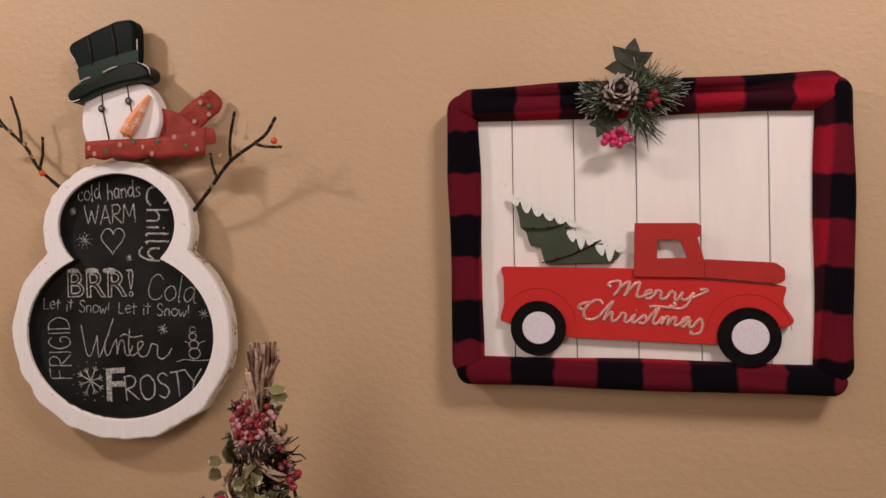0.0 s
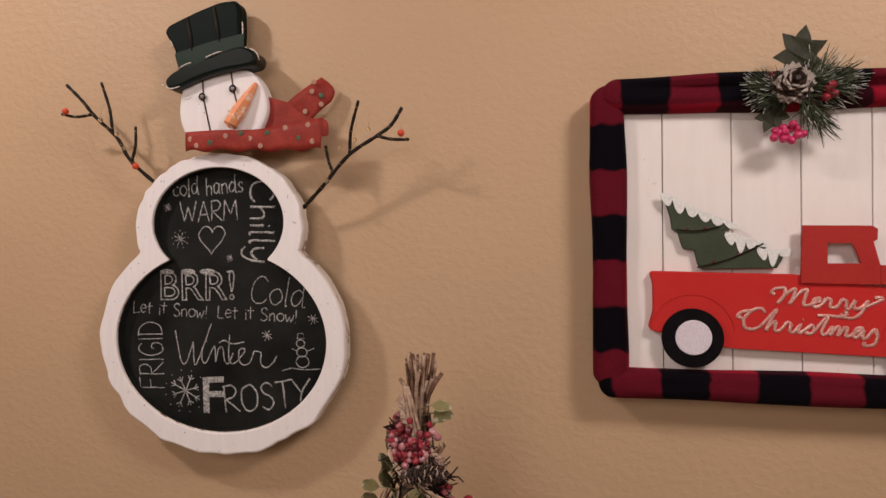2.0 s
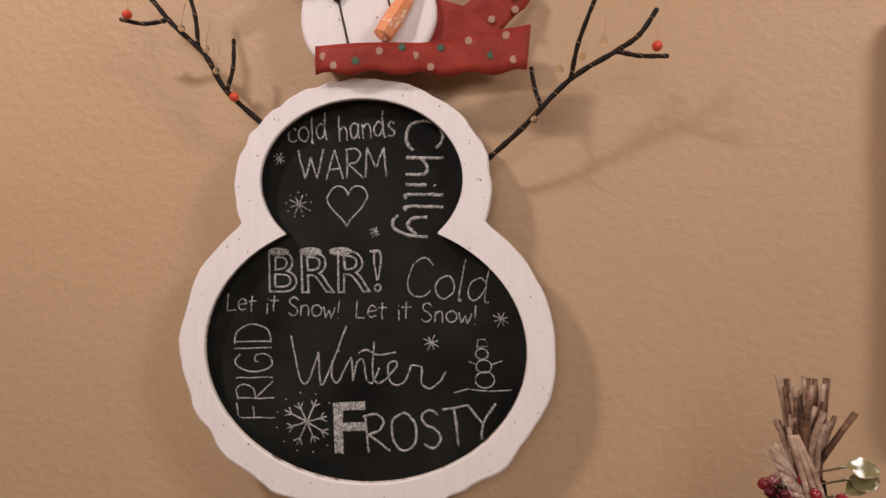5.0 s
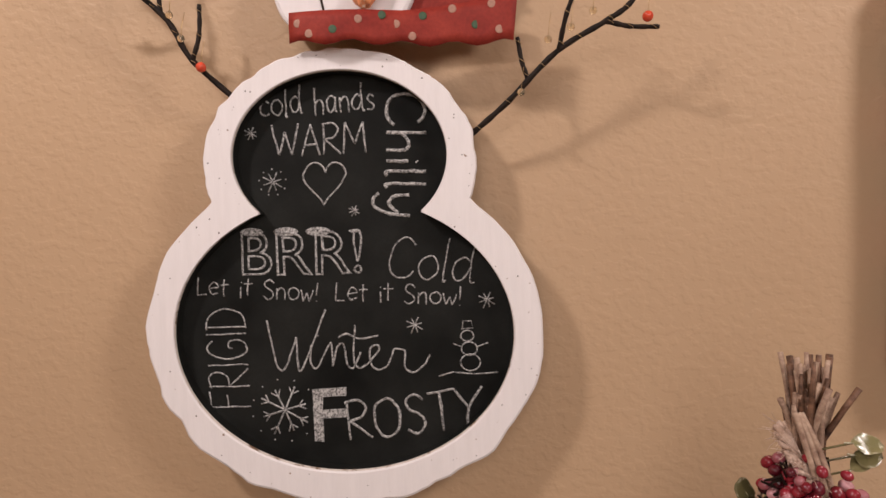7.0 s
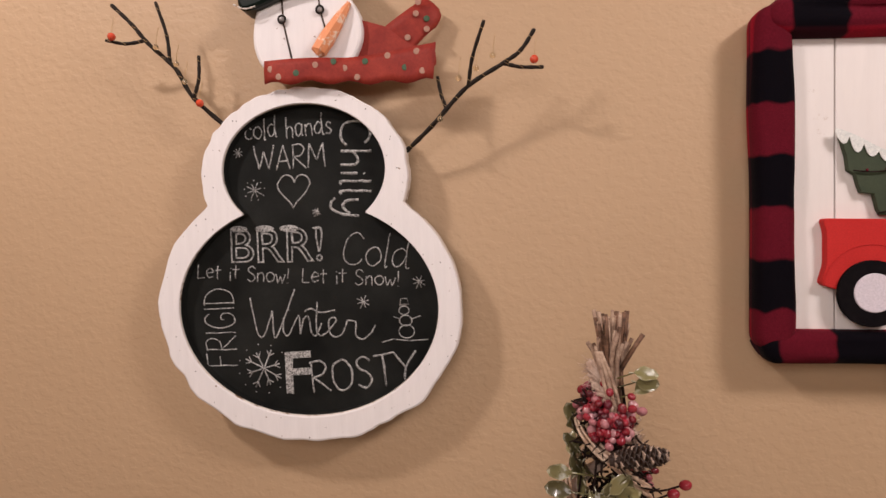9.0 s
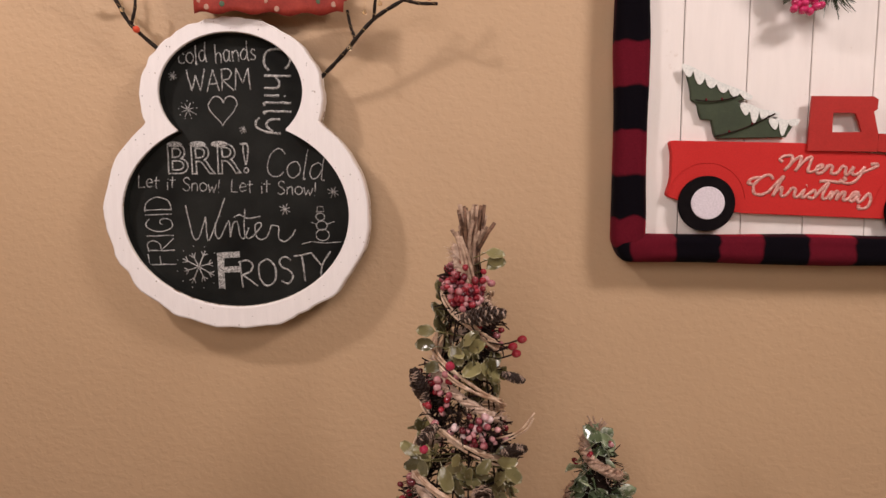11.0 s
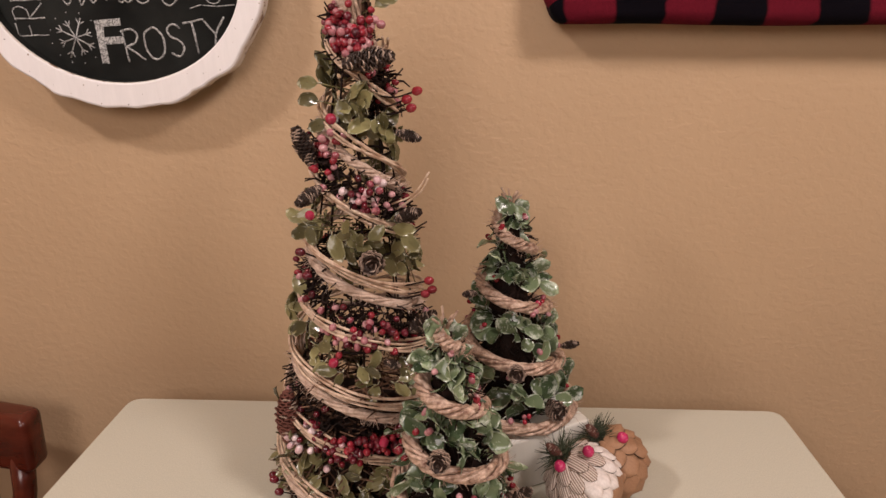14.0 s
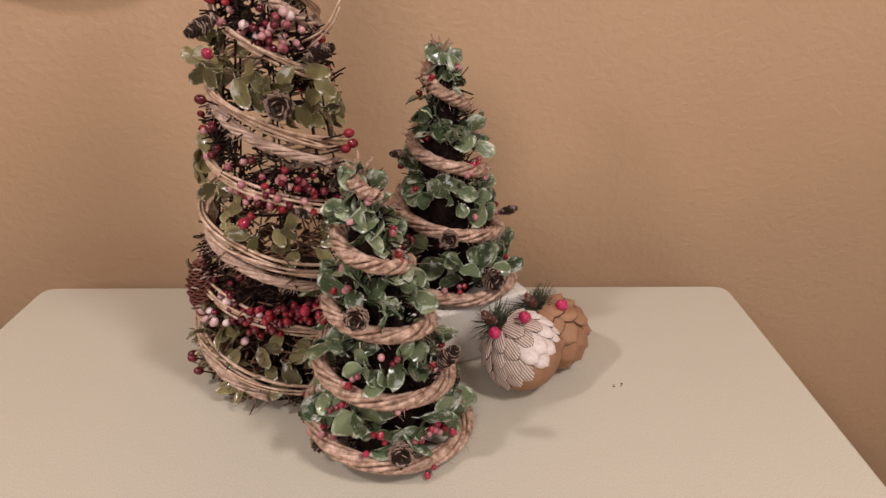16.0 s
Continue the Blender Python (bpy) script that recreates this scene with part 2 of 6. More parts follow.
def corrugated(name, wash):
    m, nt, b = nodes_of(name)
    tc = nt.nodes.new("ShaderNodeUVMap")
    w = nt.nodes.new("ShaderNodeTexWave")
    w.inputs["Scale"].default_value, w.inputs["Distortion"].default_value = 1.0, 0.12
    nt.links.new(tc.outputs[0], w.inputs["Vector"])
    n = noise_tex(nt, 60, 3)
    tone = ramp(nt, n.outputs[0], [(0.35, tuple(c * 0.8 for c in wash)), (0.65, wash)])
    r = ramp(nt, w.outputs["Fac"], [(0.25, (0.34, 0.26, 0.21)), (0.6, (1, 1, 1))])
    nt.links.new(mixed(nt, 0.85, tone.outputs[0], r.outputs[0], "MULTIPLY"), b.inputs["Base Color"])
    b.inputs["Roughness"].default_value = 0.8
    bump(nt, b, w.outputs["Fac"], 0.7, 0.001)
    return m


CORRUGATED = corrugated("whitewashed_corrugated_card", (0.78, 0.66, 0.58))
WASHED = material("whitewashed_card", (0.66, 0.56, 0.50), (0.84, 0.79, 0.76), 50, 0.7, 400, 0.0003)


# ---- mesh helpers ----
class Geo:
    """Gathers corners and faces for one mesh."""

    def __init__(self):
        self.v, self.f, self.m, self.uv = [], [], [], []

    def add(self, verts, faces, mat=0):
        k = len(self.v)
        self.v += [tuple(p) for p in verts]
        self.f += [tuple(i + k for i in f) for f in faces]
        self.m += [mat] * len(faces)

    def tube(self, pts, radius, sides=6, mat=0, caps=True):
        pts = [Vector(p) for p in pts]
        n = len(pts)
        rad = radius if isinstance(radius, (list, tuple)) else [radius] * n
        verts, up = [], Vector((0.31, 0.17, 0.93))
        for i, p in enumerate(pts):
            d = (pts[min(i + 1, n - 1)] - pts[max(i - 1, 0)]).normalized()
            a = d.cross(up)
            if a.length < 0.1:
                a = d.cross(Vector((0, 1, 0.2)))
            a.normalize()
            b = d.cross(a).normalized()
            up = -b if (-b).dot(up) > 0 else b
            for s in range(sides):
                t = 2 * math.pi * s / sides
                verts.append(p + (a * math.cos(t) + b * math.sin(t)) * rad[i])
        faces = [(i * sides + s, i * sides + (s + 1) % sides, (i + 1) * sides + (s + 1) % sides, (i + 1) * sides + s)
                 for i in range(n - 1) for s in range(sides)]
        if caps:
            faces += [tuple(range(sides))[::-1], tuple(range((n - 1) * sides, n * sides))]
        self.add(verts, faces, mat)

    def ball(self, c, r, rings=6, sides=8, mat=0, squash=(1, 1, 1)):
        verts = [(c[0], c[1], c[2] + r * squash[2])]
        for i in range(1, rings):
            a = math.pi * i / rings
            for s in range(sides):
                t = 2 * math.pi * s / sides
                verts.append((c[0] + r * squash[0] * math.sin(a) * math.cos(t), c[1] + r * squash[1] * math.sin(a) * math.sin(t), c[2] + r * squash[2] * math.cos(a)))
        verts.append((c[0], c[1], c[2] - r * squash[2]))
        last = len(verts) - 1
        faces = [(0, 1 + s, 1 + (s + 1) % sides) for s in range(sides)]
        for i in range(rings - 2):
            for s in range(sides):
                faces.append((1 + i * sides + s, 1 + (i + 1) * sides + s, 1 + (i + 1) * sides + (s + 1) % sides, 1 + i * sides + (s + 1) % sides))
        k = 1 + (rings - 2) * sides
        faces += [(k + s, last, k + (s + 1) % sides) for s in range(sides)]
        self.add(verts, faces, mat)

    def mesh(self, name, mats, smooth=True):
        me = bpy.data.meshes.new(name)
        me.from_pydata(self.v, [], self.f)
        for m in mats if isinstance(mats, (list, tuple)) else [mats]:
            me.materials.append(m)
        me.polygons.foreach_set("material_index", self.m)
        me.polygons.foreach_set("use_smooth", [smooth] * len(self.f))
        me.update()
        return me


def offset_of(ob):
    o = Vector(ob.location)
    while ob.parent:
        ob = ob.parent
        o += ob.location
    return o


def thing(name, at, label, category, group="", kind=""):
    ob = new(name)
    ob.location = at
    ob.empty_display_size = 0.05
    return tagged(ob, label, category, group, kind)


def link_part(name, me, parent, label=""):
    """Links a mesh given in world places under a thing or part."""
    ob = new(name, me)
    if parent:
        me.transform(Matrix.Translation(-offset_of(parent)))
        ob.parent = parent
    return tagged(ob, label)


def part(name, geo, mat, parent=None, label="", smooth=True):
    return link_part(name, geo.mesh(name, mat, smooth), parent, label)


def piece(name, me, m, parent, label=""):
    """One of many alike pieces on shared mesh data, at the world pose m."""
    ob = new(name, me)
    ob.parent = parent
    ob.matrix_basis = Matrix.Translation(-offset_of(parent)) @ m
    return tagged(ob, label)


def bm_part(name, bm, mat, parent=None, label="", smooth=False):
    me = bpy.data.meshes.new(name)
    bm.to_mesh(me)
    bm.free()
    for m in mat if isinstance(mat, (list, tuple)) else [mat]:
        me.materials.append(m)
    me.polygons.foreach_set("use_smooth", [smooth] * len(me.polygons))
    return link_part(name, me, parent, label)


def box_bm(x0, x1, y0, y1, z0, z1, bevel=0.0, segs=2):
    bm = bmesh.new()
    bmesh.ops.create_cube(bm, size=1)
    for v in bm.verts:
        v.co = (x0 + (v.co.x + 0.5) * (x1 - x0), y0 + (v.co.y + 0.5) * (y1 - y0), z0 + (v.co.z + 0.5) * (z1 - z0))
    if bevel:
        bmesh.ops.bevel(bm, geom=bm.edges[:], offset=bevel, segments=segs, affect="EDGES", profile=0.5)
    return bm


def box(name, x0, x1, y0, y1, z0, z1, mat, parent=None, label="", bevel=0.0):
    return bm_part(name, box_bm(x0, x1, y0, y1, z0, z1, bevel), mat, parent, label)


def cutout_bm(outline, front, back, bevel=0.0015, holes=()):
    """A flat board cut to an outline of (x, z), from y=front to y=back, with eased front edges. One hole may be given."""
    bm = bmesh.new()
    if holes:
        # both outlines have the same number of corners, in step
        hole = holes[0]
        ring = []
        for y in (front, back):
            ring.append([bm.verts.new((x, y, z)) for x, z in outline])
            ring.append([bm.verts.new((x, y, z)) for x, z in hole])
        n = len(outline)
        for i in range(n):
            j = (i + 1) % n
            bm.faces.new((ring[0][i], ring[0][j], ring[1][j], ring[1][i]))
            bm.faces.new((ring[2][j], ring[2][i], ring[3][i], ring[3][j]))
            bm.faces.new((ring[0][j], ring[0][i], ring[2][i], ring[2][j]))
            bm.faces.new((ring[1][i], ring[1][j], ring[3][j], ring[3][i]))
        bm.normal_update()
        bmesh.ops.recalc_face_normals(bm, faces=bm.faces[:])
        return bm
    vs = [bm.verts.new((x, front, z)) for x, z in outline]
    f = bm.faces.new(vs)
    res = bmesh.ops.extrude_face_region(bm, geom=[f])
    top = [v for v in res["geom"] if isinstance(v, bmesh.types.BMVert)]
    for v in top:
        v.co.y = back
    bmesh.ops.recalc_face_normals(bm, faces=bm.faces[:])
    if bevel:
        edges = [e for e in bm.edges if all(abs(v.co.y - front) < 1e-6 for v in e.verts)]
        bmesh.ops.bevel(bm, geom=edges, offset=bevel, segments=2, affect="EDGES", profile=0.5)
    return bm


def smooth_loop(pts, steps=5):
    """A closed round curve through a few corners."""
    n, out = len(pts), []
    for i in range(n):
        p0, p1, p2, p3 = (Vector(pts[(i + k - 1) % n]) for k in range(4))
        for s in range(steps):
            t = s / steps
            out.append(tuple(0.5 * (2 * p1 + (p2 - p0) * t + (2 * p0 - 5 * p1 + 4 * p2 - p3) * t * t + (3 * p1 - p0 - 3 * p2 + p3) * t ** 3)))
    return out


def rounded(pts, r=0.006, steps=4):
    """A polygon whose corners are rounded off."""
    n, out = len(pts), []
    for i in range(n):
        a, b, c = Vector(pts[i - 1]), Vector(pts[i]), Vector(pts[(i + 1) % n])
        k1, k2 = min(r, (a - b).length * 0.45), min(r, (c - b).length * 0.45)
        s, e = b + (a - b).normalized() * k1, b + (c - b).normalized() * k2
        for q in range(steps + 1):
            t = q / steps
            out.append(tuple((1 - t) ** 2 * s + 2 * t * (1 - t) * b + t * t * e))
    return out


def curve_pts(pts, steps=6):
    """An open round curve through a few places."""
    pts = [Vector(p) for p in pts]
    out = []
    for i in range(len(pts) - 1):
        p0, p1, p2, p3 = pts[max(i - 1, 0)], pts[i], pts[i + 1], pts[min(i + 2, len(pts) - 1)]
        for s in range(steps):
            t = s / steps
            out.append(0.5 * (2 * p1 + (p2 - p0) * t + (2 * p0 - 5 * p1 + 4 * p2 - p3) * t * t + (3 * p1 - p0 - 3 * p2 + p3) * t ** 3))
    return out + [pts[-1]]


def lettering(name, body, x, z, width, height, y, mat, parent, turn=0, thin=0.0, slant=0.0, outline=0.0, wobble=0.0008, label=""):
    """Words in the built-in font, fitted to a width and height, standing at (x, z) on the plane y and facing the room."""
    cu = bpy.data.curves.new(name, "FONT")
    cu.body, cu.size, cu.shear, cu.resolution_u = body, 1.0, slant, 4
    if outline:
        cu.fill_mode, cu.bevel_depth, cu.bevel_resolution = "NONE", outline, 1
    else:
        cu.offset, cu.extrude = -thin, 0.02
    tmp = new("lettering_source", cu)
    me = bpy.data.meshes.new_from_object(tmp)
    bpy.data.objects.remove(tmp)
    co = np.empty(len(me.vertices) * 3)
    me.vertices.foreach_get("co", co)
    co = co.reshape(-1, 3)
    lo, hi = co.min(0), co.max(0)
    sx, sz = width / (hi[0] - lo[0]), height / (hi[1] - min(lo[1], 0) if "_" in name else hi[1])
    c, s = math.cos(radians(turn)), math.sin(radians(turn))
    for v, p in zip(me.vertices, co):
        u, w = (p[0] - lo[0]) * sx, p[1] * sz
        j = noise.noise_vector(Vector((u * 110 + x * 90, w * 110 + z * 70, 1.7))) * wobble + noise.noise_vector(Vector((u * 30 + z * 50, w * 12 + x * 40, 5.2))) * wobble * 2.6
        v.co = (x + c * u - s * w + j.x, y - 0.0004 - (0.0003 if p[2] > 0 else 0.0), z + s * u + c * w + j.y)
    me.materials.clear()
    me.materials.append(mat)
    return link_part(name, me, parent, label)


def stroke(geo, pts, y, r):
    """A chalk line along (x, z) places."""
    geo.tube([(x, y, z) for x, z in pts], r, 5)


# Handwritten letters as pen lines in a cell one capital high; a doubled place is a sharp corner. Last: the cell's width.
PEN = {
    "C": ("0.62,.82 .5,.97 .3,1 .1,.8 .03,.5 .1,.15 .32,0 .55,.05 .68,.2", 0.76),
    "o": (".3,.6 .1,.5 .03,.28 .15,.05 .32,0 .5,.15 .52,.4 .38,.58 .28,.6", 0.62),
    "l": (".08,1.05 .07,.5 .08,0 .16,.02", 0.26),
    "d": (".45,.5 .28,.6 .08,.45 .04,.2 .18,.02 .36,.1 .46,.35|.5,1.05 .47,.5 .52,.02 .62,0", 0.66),
    "L": (".06,.95 .05,.03 .05,.03 .5,.06", 0.56),
    "e": (".06,.3 .45,.36 .42,.52 .25,.6 .08,.42 .06,.18 .22,0 .48,.1", 0.56),
    "t": (".2,.9 .18,.3 .22,.02|0,.6 .42,.64", 0.48),
    "i": (".08,.58 .08,0|.07,.8 .09,.82", 0.22),
    "S": (".5,.85 .3,1 .1,.88 .12,.65 .4,.45 .48,.2 .28,0 .04,.12", 0.6),
    "n": (".06,.58 .07,0|.07,.4 .25,.6 .42,.5 .45,0", 0.58),
    "w": ("0,.58 .14,.02 .14,.02 .3,.45 .3,.45 .44,.02 .44,.02 .6,.6", 0.7),
    "!": (".08,1 .07,.35|.07,.08 .08,.05", 0.26),
    "c": (".45,.5 .25,.6 .06,.4 .08,.12 .28,0 .48,.1", 0.54),
    "h": (".07,1.05 .07,0|.07,.38 .25,.58 .42,.48 .44,0", 0.58),
    "a": (".44,.5 .25,.6 .06,.4 .08,.1 .24,0 .42,.2 .44,.55 .44,.55 .46,.05 .52,.02", 0.6),
    "s": (".4,.52 .22,.6 .08,.48 .2,.33 .38,.2 .3,.03 .06,.05", 0.5),
    "y": (".04,.6 .08,.2 .24,.06 .42,.3|.48,.62 .44,.1 .3,-.3 .12,-.36 .0,-.2", 0.6),
    "W": ("0,1 .2,0 .2,0 .42,.75 .42,.75 .62,0 .62,0 .85,1", 0.92),
    "A": ("0,0 .32,1 .32,1 .6,0|.1,.35 .52,.35", 0.66),
    "R": (".06,0 .08,1|.02,.95 .35,1 .52,.8 .38,.55 .1,.48 .1,.48 .6,0", 0.66),
    "M": (".02,0 .1,1 .1,1 .38,.3 .38,.3 .66,1 .66,1 .72,0", 0.78),
    "F": (".06,0 .08,1|.04,.98 .55,1|.08,.55 .45,.56", 0.62),
    "I": (".06,1 .06,0", 0.2),
    "G": (".6,.85 .4,1 .15,.85 .05,.45 .2,.05 .45,.03 .6,.2 .58,.42 .4,.46 .36,.36", 0.74),
    "D": (".06,0 .08,1|0,.98 .4,.9 .62,.5 .45,.1 .02,0", 0.74),
    "O": (".4,1 .12,.85 .04,.45 .16,.08 .38,0 .6,.2 .66,.6 .52,.92 .36,1", 0.76),
    "T": (".3,1 .3,0|0,.98 .66,1.04", 0.66),
    "Y": ("0,1 .3,.5|.66,1.02 .3,.5 .22,0", 0.66),
    " ": ("", 0.45),
    "Winter": ("0,.84 .06,.5 .16,.02 .28,.02 .43,.55 .43,.55 .45,.1 .52,0 .85,1.05|.64,.42 .64,.1 .74,.02 .9,.42 .94,.4 .96,.04 .96,.04 1.02,.38 1.12,.44 1.16,.1 1.26,.02 1.36,.3|1.28,.78 1.26,.2 1.34,.03 1.46,.1 1.62,.34 1.6,.44 1.5,.36 1.52,.08 1.64,0 1.76,.1 1.84,.36 1.84,.36 2.0,.34 2.0,.06 2.12,-.04 2.26,.08 2.36,.28|1.04,.56 1.16,.62 1.34,.54 1.62,.6|.73,.57 .75,.59", 2.4),
    "Merry": ("0,.5 -.1,.66 0,.86 .2,.9 .24,.5 .14,.02 .14,.02 .3,.66 .46,.9 .48,.5 .44,.04 .44,.04 .6,.7 .76,.9 .78,.4 .8,.06 .9,.04 1.0,.16|1.0,.16 1.16,.34 1.13,.5 1.03,.42 1.01,.15 1.1,0 1.24,.12 1.31,.5 1.31,.5 1.43,.42 1.46,.1 1.55,.02 1.64,.15 1.7,.5 1.7,.5 1.82,.42 1.85,.1 1.93,.02 2.02,.5|2.02,.5 2.03,.15 2.12,.05 2.26,.2 2.32,.55 2.32,.55 2.26,-.15 2.1,-.45 1.9,-.46 1.78,-.3|2.32,.2 2.5,.42 2.66,.62 2.62,.76 2.46,.7", 2.65),
    "Christmas": (".62,.9 .5,1.08 .3,1.0 .12,.55 .2,.1 .42,0 .62,.2|.24,.95 .0,.86 -.08,.6 .08,.52|.62,.2 .85,.95 .92,1.08 .86,.8 .78,0 .78,0 .9,.42 1.0,.45 1.02,.1 1.1,.02 1.2,.15 1.27,.5 1.27,.5 1.4,.42 1.42,.1 1.5,.02 1.58,.15 1.66,.45 1.64,.1 1.72,.02 1.82,.2 1.95,.5 1.95,.5 2.05,.2 1.98,0 1.84,.05|2.05,.1 2.3,.95 2.26,.2 2.34,.02 2.42,.15 2.5,.45 2.5,0 2.5,0 2.6,.42 2.68,.42 2.7,0 2.7,0 2.8,.42 2.9,.4 2.9,.08 2.98,.02 3.06,.15 3.28,.45 3.12,.42 3.08,.1 3.2,.02 3.32,.4 3.32,.4 3.34,.05 3.44,.05 3.6,.5 3.6,.5 3.72,.1 3.66,-.3 3.46,-.36 3.42,-.16|2.02,.92 2.3,.98 2.6,.96 2.76,1.12 2.66,1.24|1.68,.66 1.7,.68", 3.75),
}


def handwriting(name, body, x, z, width, height, y, mat, parent, turn=0, slant=0.0, r=0.001, rough=0.0, label="", depth=1.0):
    """A word drawn with a chalk or a brush from pen lines, starting at (x, z) on the plane y."""
    g = Geo()
    cells = [body] if body in PEN else list(body)
    total = sum(PEN[c][1] for c in cells)
    k, at = width / total, 0.0
    c, s = math.cos(radians(turn)), math.sin(radians(turn))
    for i, ch in enumerate(cells):
        lines, w = PEN[ch]
        lift = rough * noise.noise(Vector((i * 3.7, len(body) * 1.3, 0.5)))
        for line in lines.split("|") if lines else []:
            raw = [tuple(float(q) for q in p.split(",")) for p in line.split()]
            runs, run = [], [raw[0]]
            for p in raw[1:]:
                if p == run[-1] and len(run) > 1:
                    runs.append(run)
                    run = [p]
                elif p != run[-1]:
                    run.append(p)
            runs.append(run)
            for run in runs:
                if len(run) < 2:
                    continue
                pts = []
                for q in curve_pts([(a, 0, b) for a, b in run], 5):
                    u, v = (at + q.x) * k + slant * q.z * height, (q.z + lift) * height
                    j = noise.noise_vector(Vector((u * 160 + x * 90, v * 160 + z * 70, 1.7))) * 0.0007
                    pts.append(Vector((x + c * u - s * v + j.x, 0, z + s * u + c * v + j.y)))
                n = len(pts)
                base = len(g.v)
                g.tube(pts, [r * (0.75 + 0.5 * abs(noise.noise(Vector((q.x * 300, q.z * 300, 3.0))))) for q in pts], 6)
                for m in range(base, len(g.v)):
                    g.v[m] = (g.v[m][0], y - 0.0003 + g.v[m][1] * 0.35 * depth, g.v[m][2])
        at += w
    return part(name, g, mat, parent, label)


# ---- the room ----
def slab(name, x0, x1, y0, y1, z0, z1, mat, label, category):
    ob = box(name, x0, x1, y0, y1, z0, z1, mat)
    return tagged(ob, label, category, kind="structure")


slab("wall_north", -2.9, 2.9, WALL_Y, WALL_Y + 0.12, 0, 2.44, WALL, "tan painted wall with orange-peel texture", "wall")
slab("wall_south", -2.9, 2.9, -4.12, -4.0, 0, 2.44, WALL, "plain tan painted wall behind the walk", "wall")
slab("wall_west", -3.02, -2.9, -4.12, WALL_Y + 0.12, 0, 2.44, WALL, "plain tan painted side wall", "wall")
slab("wall_east", 2.9, 3.02, -4.12, WALL_Y + 0.12, 0, 2.44, WALL, "plain tan painted side wall", "wall")
slab("ceiling", -3.02, 3.02, -4.12, WALL_Y + 0.12, 2.44, 2.54, CEIL, "plain off-white ceiling", "ceiling")
slab("floor", -3.02, 3.02, -4.12, WALL_Y + 0.12, -0.1, 0, FLOOR, "brown carpeted floor", "floor")
slab("baseboard", -2.9, 2.9, WALL_Y - 0.014, WALL_Y - 0.001, 0, 0.09, TRIM, "white painted baseboard along the tan wall", "baseboard")


# ---- table ----
def build_table():
    x0, x1, y0, y1 = -0.762, 0.183, -0.42, 0.868
    t = thing("table", ((x0 + x1) / 2, (y0 + y1) / 2, 0), "sage green painted table pushed close to the tan wall", "table")
    bm = bmesh.new()
    pts = rounded([(x0, y0), (x1, y0), (x1, y1), (x0, y1)], 0.022, 6)
    f = bm.faces.new([bm.verts.new((x, y, TABLE_Z)) for x, y in pts])
    res = bmesh.ops.extrude_face_region(bm, geom=[f])
    for v in res["geom"]:
        if isinstance(v, bmesh.types.BMVert):
            v.co.z = TABLE_Z - 0.03
    bmesh.ops.recalc_face_normals(bm, faces=bm.faces[:])
    edges = [e for e in bm.edges if all(abs(v.co.z - TABLE_Z) < 1e-6 for v in e.verts)]
    bmesh.ops.bevel(bm, geom=edges, offset=0.004, segments=3, affect="EDGES", profile=0.5)
    bm_part("tabletop", bm, SAGE, t)
    for xa, xb, ya, yb in ((x0 + .05, x1 - .05, y0 + .05, y0 + .07), (x0 + .05, x1 - .05, y1 - .07, y1 - .05), (x0 + .05, x0 + .07, y0 + .07, y1 - .07), (x1 - .07, x1 - .05, y0 + .07, y1 - .07)):
        box("apron", xa, xb, ya, yb, TABLE_Z - 0.12, TABLE_Z - 0.031, SAGE, t, bevel=0.002)
    for x in (x0 + 0.075, x1 - 0.075):
        for y in (y0 + 0.075, y1 - 0.075):
            g = Geo()
            g.tube([(x, y, 0), (x, y, 0.1), (x, y, 0.4), (x, y, 0.62), (x, y, TABLE_Z - 0.031)], [0.018, 0.022, 0.03, 0.034, 0.034], 14)
            part("leg", g, SAGE, t)
    # a small dark smear with crumbs on the paint
    g = Geo()
    rng = random.Random(4)
    for i in range(7):
        g.ball((-0.022 + rng.uniform(-0.007, 0.006), 0.651 + rng.uniform(-0.003, 0.003), TABLE_Z + 0.0004), rng.uniform(0.0006, 0.0016), 4, 6, 0, (1, 1, 0.4))
    tagged(part("crumbs", g, MAHOGANY), "tiny dark crumbs on the green tabletop", "crumbs", kind="stuff")


build_table()


